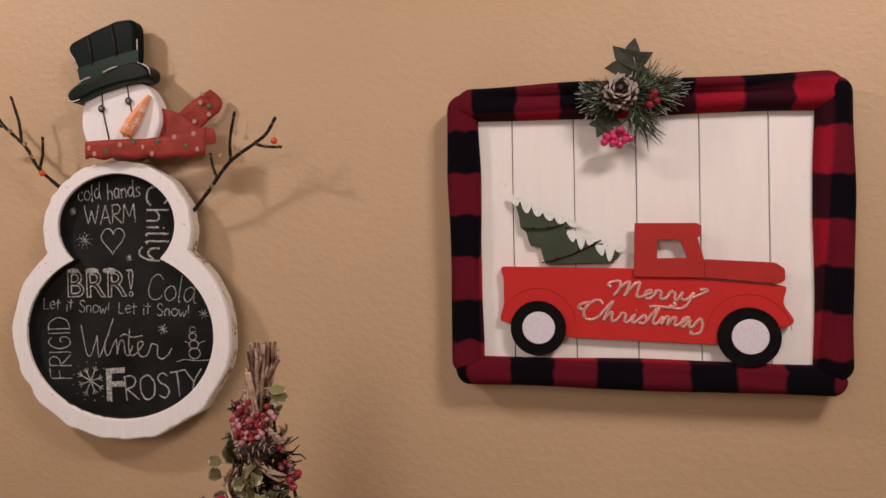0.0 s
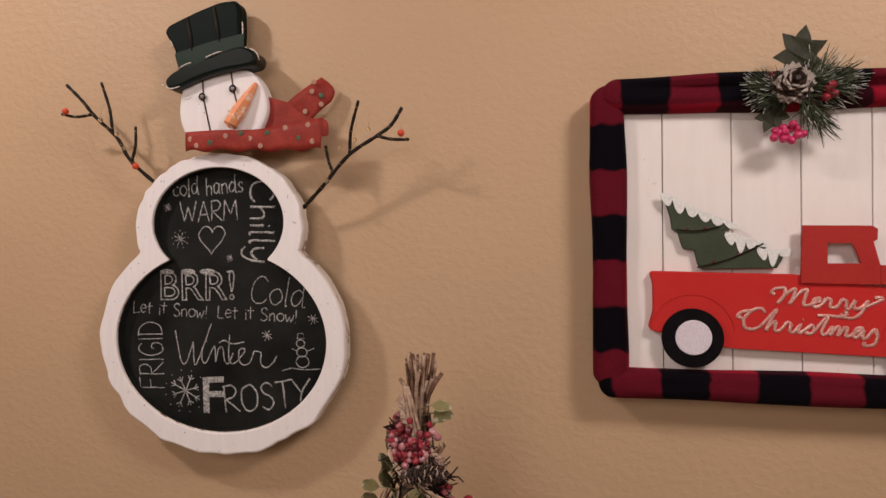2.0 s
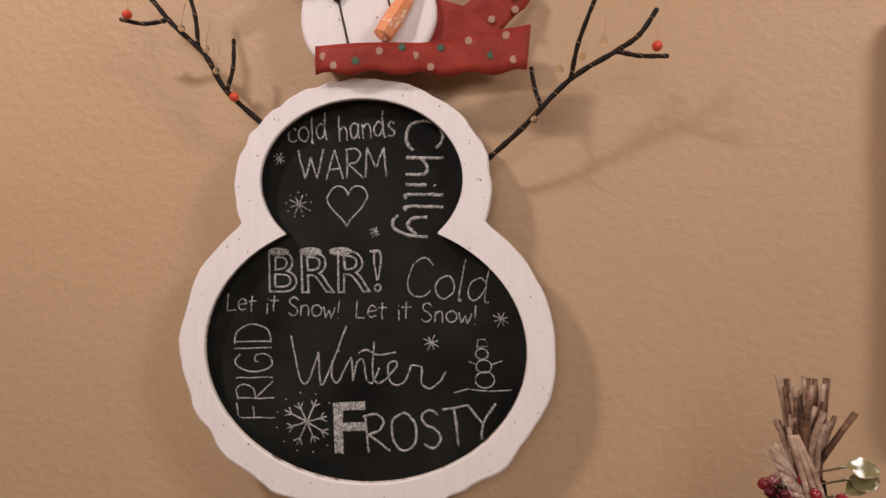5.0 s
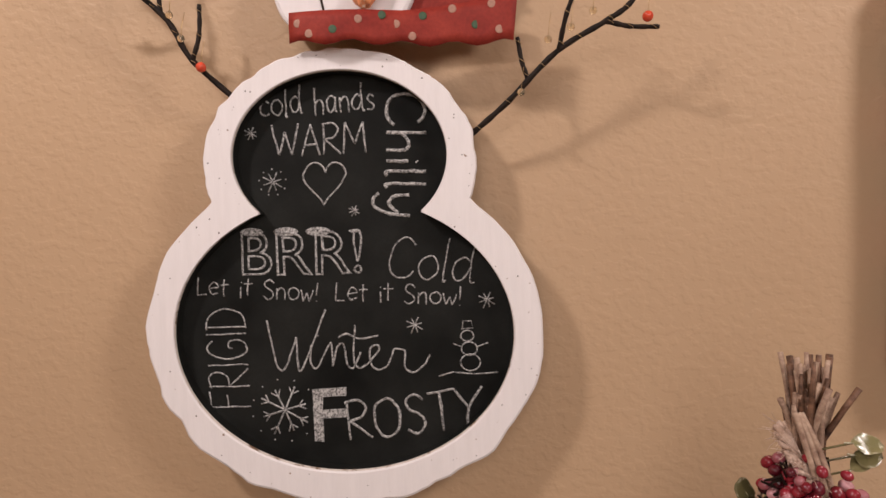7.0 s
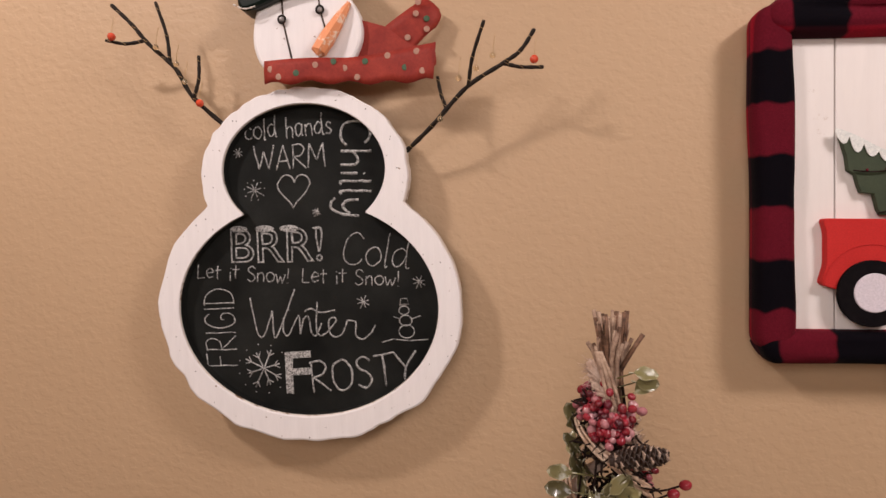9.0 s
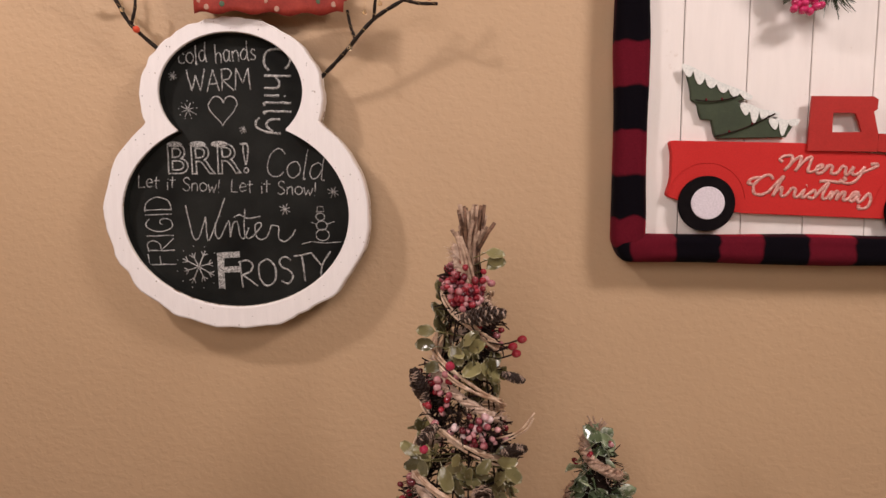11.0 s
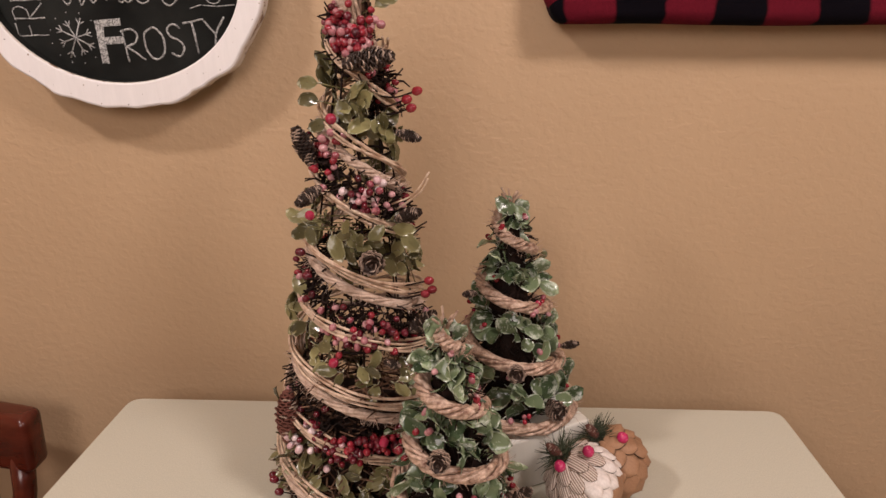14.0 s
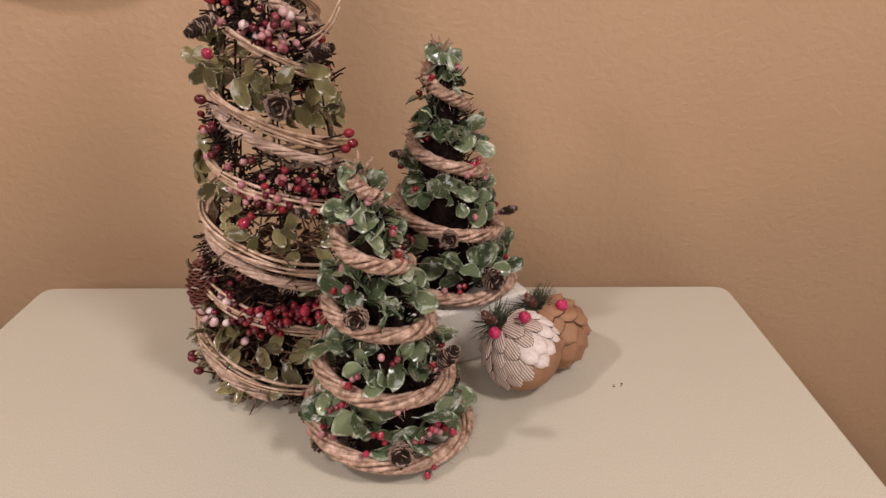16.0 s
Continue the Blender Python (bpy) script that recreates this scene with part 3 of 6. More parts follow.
# ---- chair against the wall ----
def build_chair():
    c = thing("dining_chair", (-1.10, 0.70, 0), "dark red mahogany wooden chair with a curved top rail", "chair")
    xr, xl, yb = -0.919, -1.313, 0.832
    bm = bmesh.new()
    n = 12
    rows = []
    for i in range(n + 1):
        u = i / n
        x = xl + (xr - xl) * u
        bow = 0.022 * (1 - (2 * u - 1) ** 2)
        top = 0.724 - 0.004 * (2 * u - 1) ** 2
        rows.append([bm.verts.new(p) for p in ((x, yb + bow, 0.628), (x, yb + bow + 0.008, top), (x, yb + bow + 0.056, top), (x, yb + bow + 0.048, 0.628))])
    for a, b in zip(rows, rows[1:]):
        for k in range(4):
            bm.faces.new((a[k], b[k], b[(k + 1) % 4], a[(k + 1) % 4]))
    bm.faces.new(rows[0])
    bm.faces.new(rows[-1][::-1])
    bmesh.ops.recalc_face_normals(bm, faces=bm.faces[:])
    sharp = [e for e in bm.edges if len(e.link_faces) == 2 and e.calc_face_angle(0) > 0.7]
    bmesh.ops.bevel(bm, geom=sharp, offset=0.013, segments=5, affect="EDGES", profile=0.5)
    bm_part("top_rail", bm, MAHOGANY, c, smooth=True)
    for x, s in ((xr - 0.030, 1), (xl + 0.030, -1)):
        g = Geo()
        g.tube([(x - 0.01 * s, yb - 0.03, 0.44), (x - 0.006 * s, yb - 0.01, 0.52), (x, yb + 0.014, 0.59), (x, yb + 0.026, 0.65)], [0.019, 0.017, 0.0165, 0.018], 14)
        part("back_post", g, MAHOGANY, c)
    for k in range(1, 4):
        x = xl + (xr - xl) * k / 4
        g = Geo()
        g.tube([(x, yb - 0.03, 0.44), (x, yb + 0.026, 0.56), (x, yb + 0.040, 0.65)], [0.007, 0.010, 0.008], 10)
        part("spindle", g, MAHOGANY, c)
    box("seat", xl - 0.01, xr + 0.01, 0.44, yb + 0.01, 0.41, 0.446, MAHOGANY, c, bevel=0.012)
    for x, dx in ((xl + 0.05, -0.03), (xr - 0.05, 0.03)):
        for y, dy in ((0.49, -0.03), (0.80, 0.03)):
            g = Geo()
            g.tube([(x + dx, y + dy, 0), (x + dx * 0.5, y + dy * 0.5, 0.2), (x, y, 0.415)], [0.013, 0.019, 0.016], 12)
            part("leg", g, MAHOGANY, c)


build_chair()


# ---- snowman chalkboard ----
SX = -0.714


def two_balls(cx, cz, lower, upper, theta, wave=0.0):
    """The far edge of two joined ovals in the direction theta from the waist."""
    d = (math.cos(theta), math.sin(theta))
    best = 0
    for (oz, a, b) in (lower, upper):
        px, pz = 0, -oz
        A = (d[0] / a) ** 2 + (d[1] / b) ** 2
        B = 2 * (px * d[0] / a ** 2 + pz * d[1] / b ** 2)
        C = (px / a) ** 2 + (pz / b) ** 2 - 1
        disc = B * B - 4 * A * C
        if disc > 0:
            best = max(best, (-B + math.sqrt(disc)) / (2 * A))
    best *= 1 + wave * (math.sin(theta * 23 + 2 * math.sin(3 * theta)) * 0.5 + 1.3 * noise.noise(Vector((math.cos(theta) * 9, math.sin(theta) * 9, 2.0))) + 0.5 * noise.noise(Vector((math.cos(theta) * 26, math.sin(theta) * 26, 7.0))))
    return cx + d[0] * best, cz + d[1] * best


def build_snowman():
    s = thing("snowman_chalkboard", (SX, WALL_Y, 1.17), "white wooden snowman wall chalkboard with green hat and wire arms", "wall decoration")
    waist = 1.468
    n = 220
    lo, up = (-0.1285, 0.1980, 0.1715), (0.0405, 0.1350, 0.1100)
    ilo, iup = (-0.1295, 0.1690, 0.1365), (0.0465, 0.1055, 0.0825)
    outer = [two_balls(SX - 0.0008, waist, lo, up, 2 * math.pi * i / n, 0.0115) for i in range(n)]
    inner = [two_balls(SX - 0.0012, waist, ilo, iup, 2 * math.pi * i / n) for i in range(n)]
    # frame: flat front, eased rim, sides back to the wall
    g = Geo()
    rng = random.Random(2)

    def shrink(p, k):
        return SX + (p[0] - SX) * k, waist + (p[1] - waist) * k
    loops = []
    for k, y, src in ((1.0, 0.938, outer), (1.0, 0.921, outer), (0.996, 0.9152, outer), (0.988, 0.914, outer), (1.010, 0.914, inner), (1.003, 0.9150, inner), (1.0, 0.918, inner), (1.0, 0.934, inner)):
        loops.append([(*shrink(p, k), y) for p in src])
    verts = [(x, y, z) for L in loops for x, z, y in L]
    faces, mats = [], []
    for r in range(len(loops) - 1):
        for i in range(n):
            j = (i + 1) % n
            faces.append((r * n + i, r * n + j, (r + 1) * n + j, (r + 1) * n + i))
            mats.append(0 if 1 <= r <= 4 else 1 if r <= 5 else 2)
    g.add(verts, faces)
    g.m = mats
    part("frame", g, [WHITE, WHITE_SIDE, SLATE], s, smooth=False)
    bm = cutout_bm([(SX + (x - SX) * 1.06, waist + (z - waist) * 1.05) for x, z in inner], 0.932, 0.9375, 0)
    board = bm_part("chalkboard", bm, SLATE, s, "black chalkboard with white chalk writing")
    y = 0.932
    cx, cz = SX - 0.003, 1.340

    def P(u, v):
        return cx + u / 1000, cz + v / 1000

    def word(body, u, v, w, h, **k):
        return lettering("chalk_lettering", body, cx + u / 1000, cz + v / 1000, w / 1000, h / 1000, y, CHALK, board, **k)
    def pen(body, u, v, w, h, **k):
        return handwriting("chalk_lettering", body, cx + u / 1000, cz + v / 1000, w / 1000, h / 1000, y, CHALK, board, **k)
    pen("cold hands", -80, 217, 118, 26, turn=1.5, r=0.0011, rough=0.12)
    pen("WARM", -68, 177, 96, 31, turn=1, r=0.0012, rough=0.08)
    pen("Chilly", 48, 238, 128, 38, turn=-91, r=0.0021)
    word("BRR!", -104, 58, 125, 46, outline=0.018)
    g = Geo()
    for u, w in ((-92, 12), (-57, 13), (-24, 13), (12, 5)):
        g.ball((*P(u, 101)[:1], y - 0.0001, P(u, 101)[1]), 0.001 * w, 6, 12, 0, (1, 0.03, 0.36))
    part("chalk_snow_cap", g, CHALK, board)["kind"] = "stuff"
    pen("Cold", 44, 54, 90, 41, turn=-4, slant=0.12, r=0.0010)
    pen("Let it Snow!", -151, 38, 128, 20, turn=-4, r=0.0009, rough=0.2)
    pen("Let it Snow!", -9, 31, 131, 20, turn=-3, r=0.0009, rough=0.2)
    pen("FRIGID", -98, -80, 108, 42, turn=92, r=0.0010)
    pen("Winter", -80, -38, 170, 58, turn=-1, r=0.0012)
    word("F", -33, -113, 35, 55, thin=-0.01)
    pen("ROSTY", 2, -113, 142, 40, turn=6, r=0.0016, rough=0.06)
    g = Geo()
    heart = []
    for i in range(41):
        t = 2 * math.pi * i / 40
        heart.append(P(-17 + 21 * math.sin(t) ** 3 + (2 if math.cos(t) > 0 else 0), 152 + 1.5 * (13 * math.cos(t) - 5 * math.cos(2 * t) - 2 * math.cos(3 * t) - math.cos(4 * t))))
    stroke(g, heart, y - 0.0002, 0.0010)
    part("chalk_heart", g, CHALK, board)
    for u, v, r, arms, dots in ((-90, 200, 7, 4, 0), (-69, 151, 11, 4, 9), (13, 121, 6, 4, 0), (72, 5, 9, 4, 0), (145, 30, 9, 4, 0), (-63, -82, 27, 4, 12)):
        g = Geo()
        for k in range(arms):
            a = math.pi * k / arms + 0.3 + 0.06 * (k % 3)
            rr = r * (1.0 if k % 2 else 0.85)
            stroke(g, [P(u - rr * math.cos(a), v - rr * math.sin(a)), P(u + 0.5, v + 0.4), P(u + rr * math.cos(a), v + rr * math.sin(a))], y - 0.0002, 0.0007 if r < 20 else 0.0010)
            if r > 20:
                for sgn in (1, -1):
                    for da in (0.7, -0.7):
                        bx, bz = u + sgn * rr * 0.68 * math.cos(a), v + sgn * rr * 0.68 * math.sin(a)
                        stroke(g, [P(bx, bz), P(bx + sgn * 8 * math.cos(a + da), bz + sgn * 8 * math.sin(a + da))], y - 0.0002, 0.0008)
        for k in range(dots):
            a = 2 * math.pi * k / dots + 0.2
            px, pz = P(u + r * 1.25 * math.cos(a), v + r * 1.2 * math.sin(a))
            g.ball((px, y - 0.0001, pz), 0.0009, 4, 6, 0, (1, 0.4, 1))
        part("chalk_snowflake", g, CHALK, board)
    g = Geo()
    for (u, v, r) in ((125, -6, 6.5), (127, -19, 8), (128, -33, 10)):
        stroke(g, [P(u + r * math.cos(t * 0.35), v + r * 0.85 * math.sin(t * 0.35)) for t in range(19)], y - 0.0002, 0.0008)
    stroke(g, [P(119, 1), P(131, 2), P(129, 9), P(121, 9), P(120, 2)], y - 0.0002, 0.0008)
    stroke(g, [P(119, -17), P(111, -14)], y - 0.0002, 0.0006)
    stroke(g, [P(135, -17), P(146, -13)], y - 0.0002, 0.0006)
    stroke(g, [P(96, -47), P(110, -43), P(132, -45), P(156, -43)], y - 0.0002, 0.0008)
    part("chalk_doodle", g, CHALK, board)

    box("hanger", SX - 0.05, SX + 0.04, 0.9378, WALL_Y, 1.44, 1.475, GROOVE, s, "dark wooden hanger behind the board")
    # head: planks glued side by side, planed off towards the right
    head = smooth_loop([(-0.768, 1.716), (-0.772, 1.672), (-0.752, 1.640), (-0.70, 1.634), (-0.650, 1.640), (-0.627, 1.672), (-0.629, 1.706), (-0.652, 1.738), (-0.70, 1.752), (-0.75, 1.742)], 6)
    head = [(-0.7075 + (x + 0.6995) * 0.965, z) for x, z in head]
    hd = bm_part("head", cutout_bm(head, 0.9205, 0.944, 0.004), [WHITE], s, "white painted head with wooden grooves", False)
    g = Geo()
    g.tube([(-0.739, 0.9200, 1.742), (-0.737, 0.9200, 1.70), (-0.724, 0.9200, 1.640)], 0.0012, 5)
    part("groove", g, GROOVE, hd)
    g = Geo()
    g.tube([(-0.693, 0.9200, 1.746), (-0.689, 0.9200, 1.715), (-0.681, 0.9200, 1.682)], 0.0011, 5)
    part("groove", g, GROOVE, hd)
    for x, z in ((-0.738, 1.704), (-0.6885, 1.7135)):
        g = Geo()
        g.tube([(x + 0.0046 * math.cos(i * 0.3927), 0.9170, z + 0.0048 * math.sin(i * 0.3927)) for i in range(17)], 0.0013, 6)
        eye = part("eye", g, IRON, hd, "small coiled dark wire eye")
        g = Geo()
        g.ball((x, 0.9175, z), 0.0036, 8, 12)
        part("bead", g, EYE_BEAD, eye, "silvery glass bead")
    # carrot nose, pointing out and down
    g = Geo()
    base, tip = Vector((-0.651, 0.918, 1.720)), Vector((-0.689, 0.909, 1.659))
    g.tube([base, base.lerp(tip, 0.25), base.lerp(tip, 0.7), tip, tip + Vector((0.002, -0.004, -0.004))], [0.0030, 0.0072, 0.0108, 0.0100, 0.003], 7)
    part("carrot_nose", g, CARROT, hd, "orange carved carrot nose", smooth=False)
    # hat: crown and brim
    crown = rounded([(-0.770, 1.736), (-0.779, 1.775), (-0.797, 1.803), (-0.790, 1.813), (-0.742, 1.830), (-0.700, 1.842), (-0.672, 1.843), (-0.664, 1.832), (-0.664, 1.795), (-0.668, 1.760)], 0.006, 3)
    crown, hat_set = [(-0.803 + (x + 0.797) * 0.94, z + (z - 1.5) * 0.012) for x, z in crown], 0.9215
    hat = bm_part("hat", cutout_bm(crown, hat_set, 0.944, 0.005), HAT_GREEN, s, "chipped glossy green wooden top hat", False)
    # highlight on the lower crown, put in as a thin lighter green layer
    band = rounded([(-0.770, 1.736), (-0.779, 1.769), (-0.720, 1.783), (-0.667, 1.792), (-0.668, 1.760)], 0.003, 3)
    bm_part("crown_highlight", cutout_bm([(x + (x + 0.35) * 0.012, z + (z - 1.5) * 0.012) for x, z in band], 0.9195, 0.9212, 0), HAT_HIGHLIGHT, hat, "lighter green highlight on the lower crown")
    for pts in ([(-0.757, 1.823), (-0.753, 1.800), (-0.749, 1.773)], [(-0.713, 1.836), (-0.708, 1.805), (-0.704, 1.783)]):
        g = Geo()
        g.tube([(x - 0.006, 0.9207, z + 0.002) for x, z in pts], [0.0020, 0.0026, 0.0018], 6)
        part("groove", g, IRON, hat)
    brim = smooth_loop([(-0.797, 1.728), (-0.790, 1.714), (-0.768, 1.717), (-0.735, 1.728), (-0.690, 1.737), (-0.645, 1.742), (-0.635, 1.752), (-0.640, 1.764), (-0.662, 1.772), (-0.70, 1.765), (-0.745, 1.750), (-0.778, 1.742)], 5)
    bm_part("hat_brim", cutout_bm([(-0.719 + (x + 0.716) * 0.90, z + 0.001) for x, z in brim], 0.906, 0.940, 0.005), HAT_BLACK, hat, "dark green brim with worn pale edge", False)
    for pts in ([(-0.724, 0.9052, 1.7585), (-0.712, 0.9050, 1.763), (-0.699, 0.9052, 1.766)], [(-0.770, 0.9052, 1.744), (-0.760, 0.9050, 1.749), (-0.748, 0.9052, 1.7525)],
                [(-0.662, 0.9053, 1.770), (-0.645, 0.9050, 1.762), (-0.640, 0.9056, 1.750)], [(-0.796, 0.9056, 1.722), (-0.782, 0.9052, 1.7155), (-0.768, 0.9054, 1.718)],
                [(-0.6735, 0.9207, 1.812), (-0.6730, 0.9203, 1.800), (-0.6738, 0.9207, 1.789)], [(-0.792, 0.9207, 1.792), (-0.788, 0.9203, 1.786), (-0.789, 0.9207, 1.780)]):
        g = Geo()
        cp = curve_pts(pts, 5)
        g.tube(cp, [0.0003 + 0.0010 * abs(math.sin(i * 1.3 + pts[0][0] * 90)) for i in range(len(cp))], 5)
        part("chipped_edge", g, WHITE_SIDE, hat, "chipped pale patch on the green paint")
    # tin scarf: a band, and a curled tail behind it
    def tin(name, rows, mat, parent):
        gg = Geo()
        vs, fs = [], []
        m = len(rows[0])
        for depth in (0.0, 0.0016):
            for r in rows:
                vs += [(x, yy + depth, z) for x, yy, z in r]
        half = len(rows) * m
        for i in range(len(rows) - 1):
            for j in range(m - 1):
                a = i * m + j
                fs.append((a, a + m, a + m + 1, a + 1))
                fs.append((half + a, half + a + 1, half + a + m + 1, half + a + m))
        rim = [j for j in range(m)] + [i * m + m - 1 for i in range(1, len(rows))] + [(len(rows) - 1) * m + j for j in range(m - 2, -1, -1)] + [i * m for i in range(len(rows) - 2, 0, -1)]
        for a, b in zip(rim, rim[1:] + rim[:1]):
            fs.append((a, b, half + b, half + a))
        gg.add(vs, fs)
        return part(name, gg, mat, parent)
    rows = []
    for i in range(25):
        u = i / 24
        x = -0.757 + 0.214 * u
        bot = 1.6205 + 0.0025 * math.sin(u * 28) - 0.004 * u
        top = 1.646 + 0.012 * max(0, u - 0.5) * 2
        top += 0.003
        bulge = 0.903 - 0.006 * math.sin(u * 7)
        rows.append([(x + 0.004 * (v - 0.5) * (u > 0.95), bulge - 0.001 * math.sin(math.pi * v), bot + (top - bot) * v) for v in (0, 0.25, 0.5, 0.75, 1)])
    scarf = tin("scarf", rows, TIN_RED, s)
    scarf["label"] = "red painted tin scarf with pale and green dots"
    rows = []
    for i in range(13):
        u = i / 12
        lo_x, lo_z = -0.608 + 0.062 * u, 1.650 + 0.041 * u ** 1.6 + 0.002 * math.sin(9 * u)
        hi_x, hi_z = -0.624 + 0.066 * u, 1.688 + 0.041 * u ** 1.3
        rows.append([(lo_x + (hi_x - lo_x) * v + 0.013 * u * math.sin(math.pi * v), 0.9445 - 0.012 * math.sin(u * 3.0) - 0.003 * v, lo_z + (hi_z - lo_z) * v) for v in (0, 0.2, 0.4, 0.6, 0.8, 1)])
    tail = tin("scarf_tail", rows, TIN_RED, scarf)
    fold = rounded([(-0.645, 1.704), (-0.607, 1.692), (-0.578, 1.668), (-0.546, 1.664), (-0.544, 1.640), (-0.645, 1.636)], 0.006, 3)
    bm_part("scarf_fold", cutout_bm(fold, 0.9300, 0.9318, 0), TIN_RED, scarf)
    rng = random.Random(9)
    for k, (x, z) in enumerate(((-0.737, 1.628), (-0.714, 1.631), (-0.690, 1.640), (-0.655, 1.636), (-0.630, 1.644), (-0.640, 1.625), (-0.602, 1.650), (-0.580, 1.634), (-0.565, 1.652), (-0.558, 1.628), (-0.668, 1.644), (-0.748, 1.638))):
        g = Geo()
        u = (x + 0.757) / 0.214
        g.ball((x, 0.903 - 0.006 * math.sin(u * 7) - 0.0010, z), 0.0040, 6, 12, 0, (1, 0.07, 1))
        part("dot", g, DOT_GREEN if k % 3 == 1 else DOT_PALE, scarf)
    for k, (x, z) in enumerate(((-0.569, 1.706), (-0.556, 1.700), (-0.580, 1.677), (-0.594, 1.699), (-0.606, 1.680), (-0.566, 1.720), (-0.556, 1.687))):
        yy = 0.9445 - 0.012 * math.sin(3.0 * (x + 0.61) / 0.07) - 0.0028
        g = Geo()
        g.ball((x, yy - 0.001, z), 0.0040, 6, 12, 0, (1, 0.12, 1))
        part("dot", g, DOT_GREEN if k % 3 == 1 else DOT_PALE, scarf)

    # wire arms with twigs and hanging beads
    def arm(main, twigs):
        g = Geo()
        for pts, r in [(main, 0.0030)] + [(t, 0.0025) for t in twigs]:
            cp = curve_pts([(x, yy, z) for x, z, yy in pts], 7)
            g.tube(cp, [r * (1 - 0.18 * i / len(cp)) * (1 + 0.12 * math.sin(i * 2.1)) for i in range(len(cp))], 7)
        a = part("wire_arm", g, IRON, s, "blackened twig-shaped wire arm with beads")
        g = Geo()
        for pts in [main] + twigs:
            cp = curve_pts([(x, yy, z) for x, z, yy in pts], 7)
            for i in range(2, len(cp) - 1, 5):
                p = cp[i]
                g.tube([p + Vector((-0.003, -0.002, 0.002)), p + Vector((0, -0.0034, 0)), p + Vector((0.003, -0.002, -0.002))], 0.0003, 4)
        part("wrapped_wire", g, BRASS, a)["kind"] = "stuff"
        return a
    def nearer(pts):
        return [(x - 0.008 * (0.94 - yy) / 0.045, z, yy + 0.013 * (0.94 - yy) / 0.045) for x, z, yy in pts]
    right = arm([(-0.585, 1.535, 0.930), (-0.550, 1.563, 0.915), (-0.505, 1.606, 0.902), (-0.461, 1.631, 0.896), (-0.440, 1.645, 0.894), (-0.424, 1.668, 0.892)],
                [[(-0.461, 1.631, 0.896), (-0.440, 1.625, 0.893), (-0.414, 1.623, 0.890)], [(-0.503, 1.607, 0.902), (-0.497, 1.638, 0.890), (-0.482, 1.677, 0.878)], [(-0.531, 1.583, 0.910), (-0.537, 1.600, 0.909), (-0.541, 1.622, 0.908)]])
    left = arm(nearer([(-0.806, 1.563, 0.930), (-0.853, 1.610, 0.912), (-0.873, 1.648, 0.904), (-0.905, 1.680, 0.898), (-0.925, 1.705, 0.895), (-0.951, 1.731, 0.893)]),
               [nearer(pts) for pts in [[(-0.912, 1.684, 0.897), (-0.935, 1.681, 0.894), (-0.959, 1.686, 0.891)], [(-0.880, 1.656, 0.903), (-0.881, 1.690, 0.899), (-0.893, 1.732, 0.896)], [(-0.853, 1.612, 0.911), (-0.845, 1.635, 0.909), (-0.843, 1.664, 0.907)]]])
    for p, x, z, yy, red in ((right, -0.425, 1.632, 0.888, 1), (right, -0.514, 1.615, 0.893, 0), (right, -0.493, 1.626, 0.893, 0), (right, -0.473, 1.640, 0.893, 0), (right, -0.538, 1.570, 0.905, 0),
                         (left, -0.957, 1.689, 0.901, 1), (left, -0.848, 1.603, 0.914, 1), (left, -0.875, 1.652, 0.908, 0), (left, -0.900, 1.674, 0.905, 0), (left, -0.865, 1.630, 0.910, 0)):
        g = Geo()
        g.ball((x, yy, z), 0.0050 if red else 0.0037, 8, 12)
        part("bead", g, BEAD_RED if red else BEAD_CLEAR, p, "orange-red bead" if red else "clear glass bead")
        g = Geo()
        g.tube([(x, yy, z), (x + 0.001, yy, z + 0.012), (x + 0.003, yy + 0.003, z + 0.026)], 0.00035, 4)
        part("hanging_wire", g, BRASS, p)
    # nail holes on the white frame
    g = Geo()
    for k in range(74):
        th = 2 * math.pi * k / 74 + rng.uniform(-0.05, 0.05)
        a, b = two_balls(SX, waist, lo, up, th), two_balls(SX - 0.003, waist, ilo, iup, th)
        q = rng.uniform(0.15, 0.85)
        g.ball((a[0] + (b[0] - a[0]) * q, 0.9142, a[1] + (b[1] - a[1]) * q), rng.uniform(0.0006, 0.0012), 4, 6, 0, (1, 0.3, 1))
    part("nail_hole", g, GROOVE, s)["kind"] = "stuff"


build_snowman()


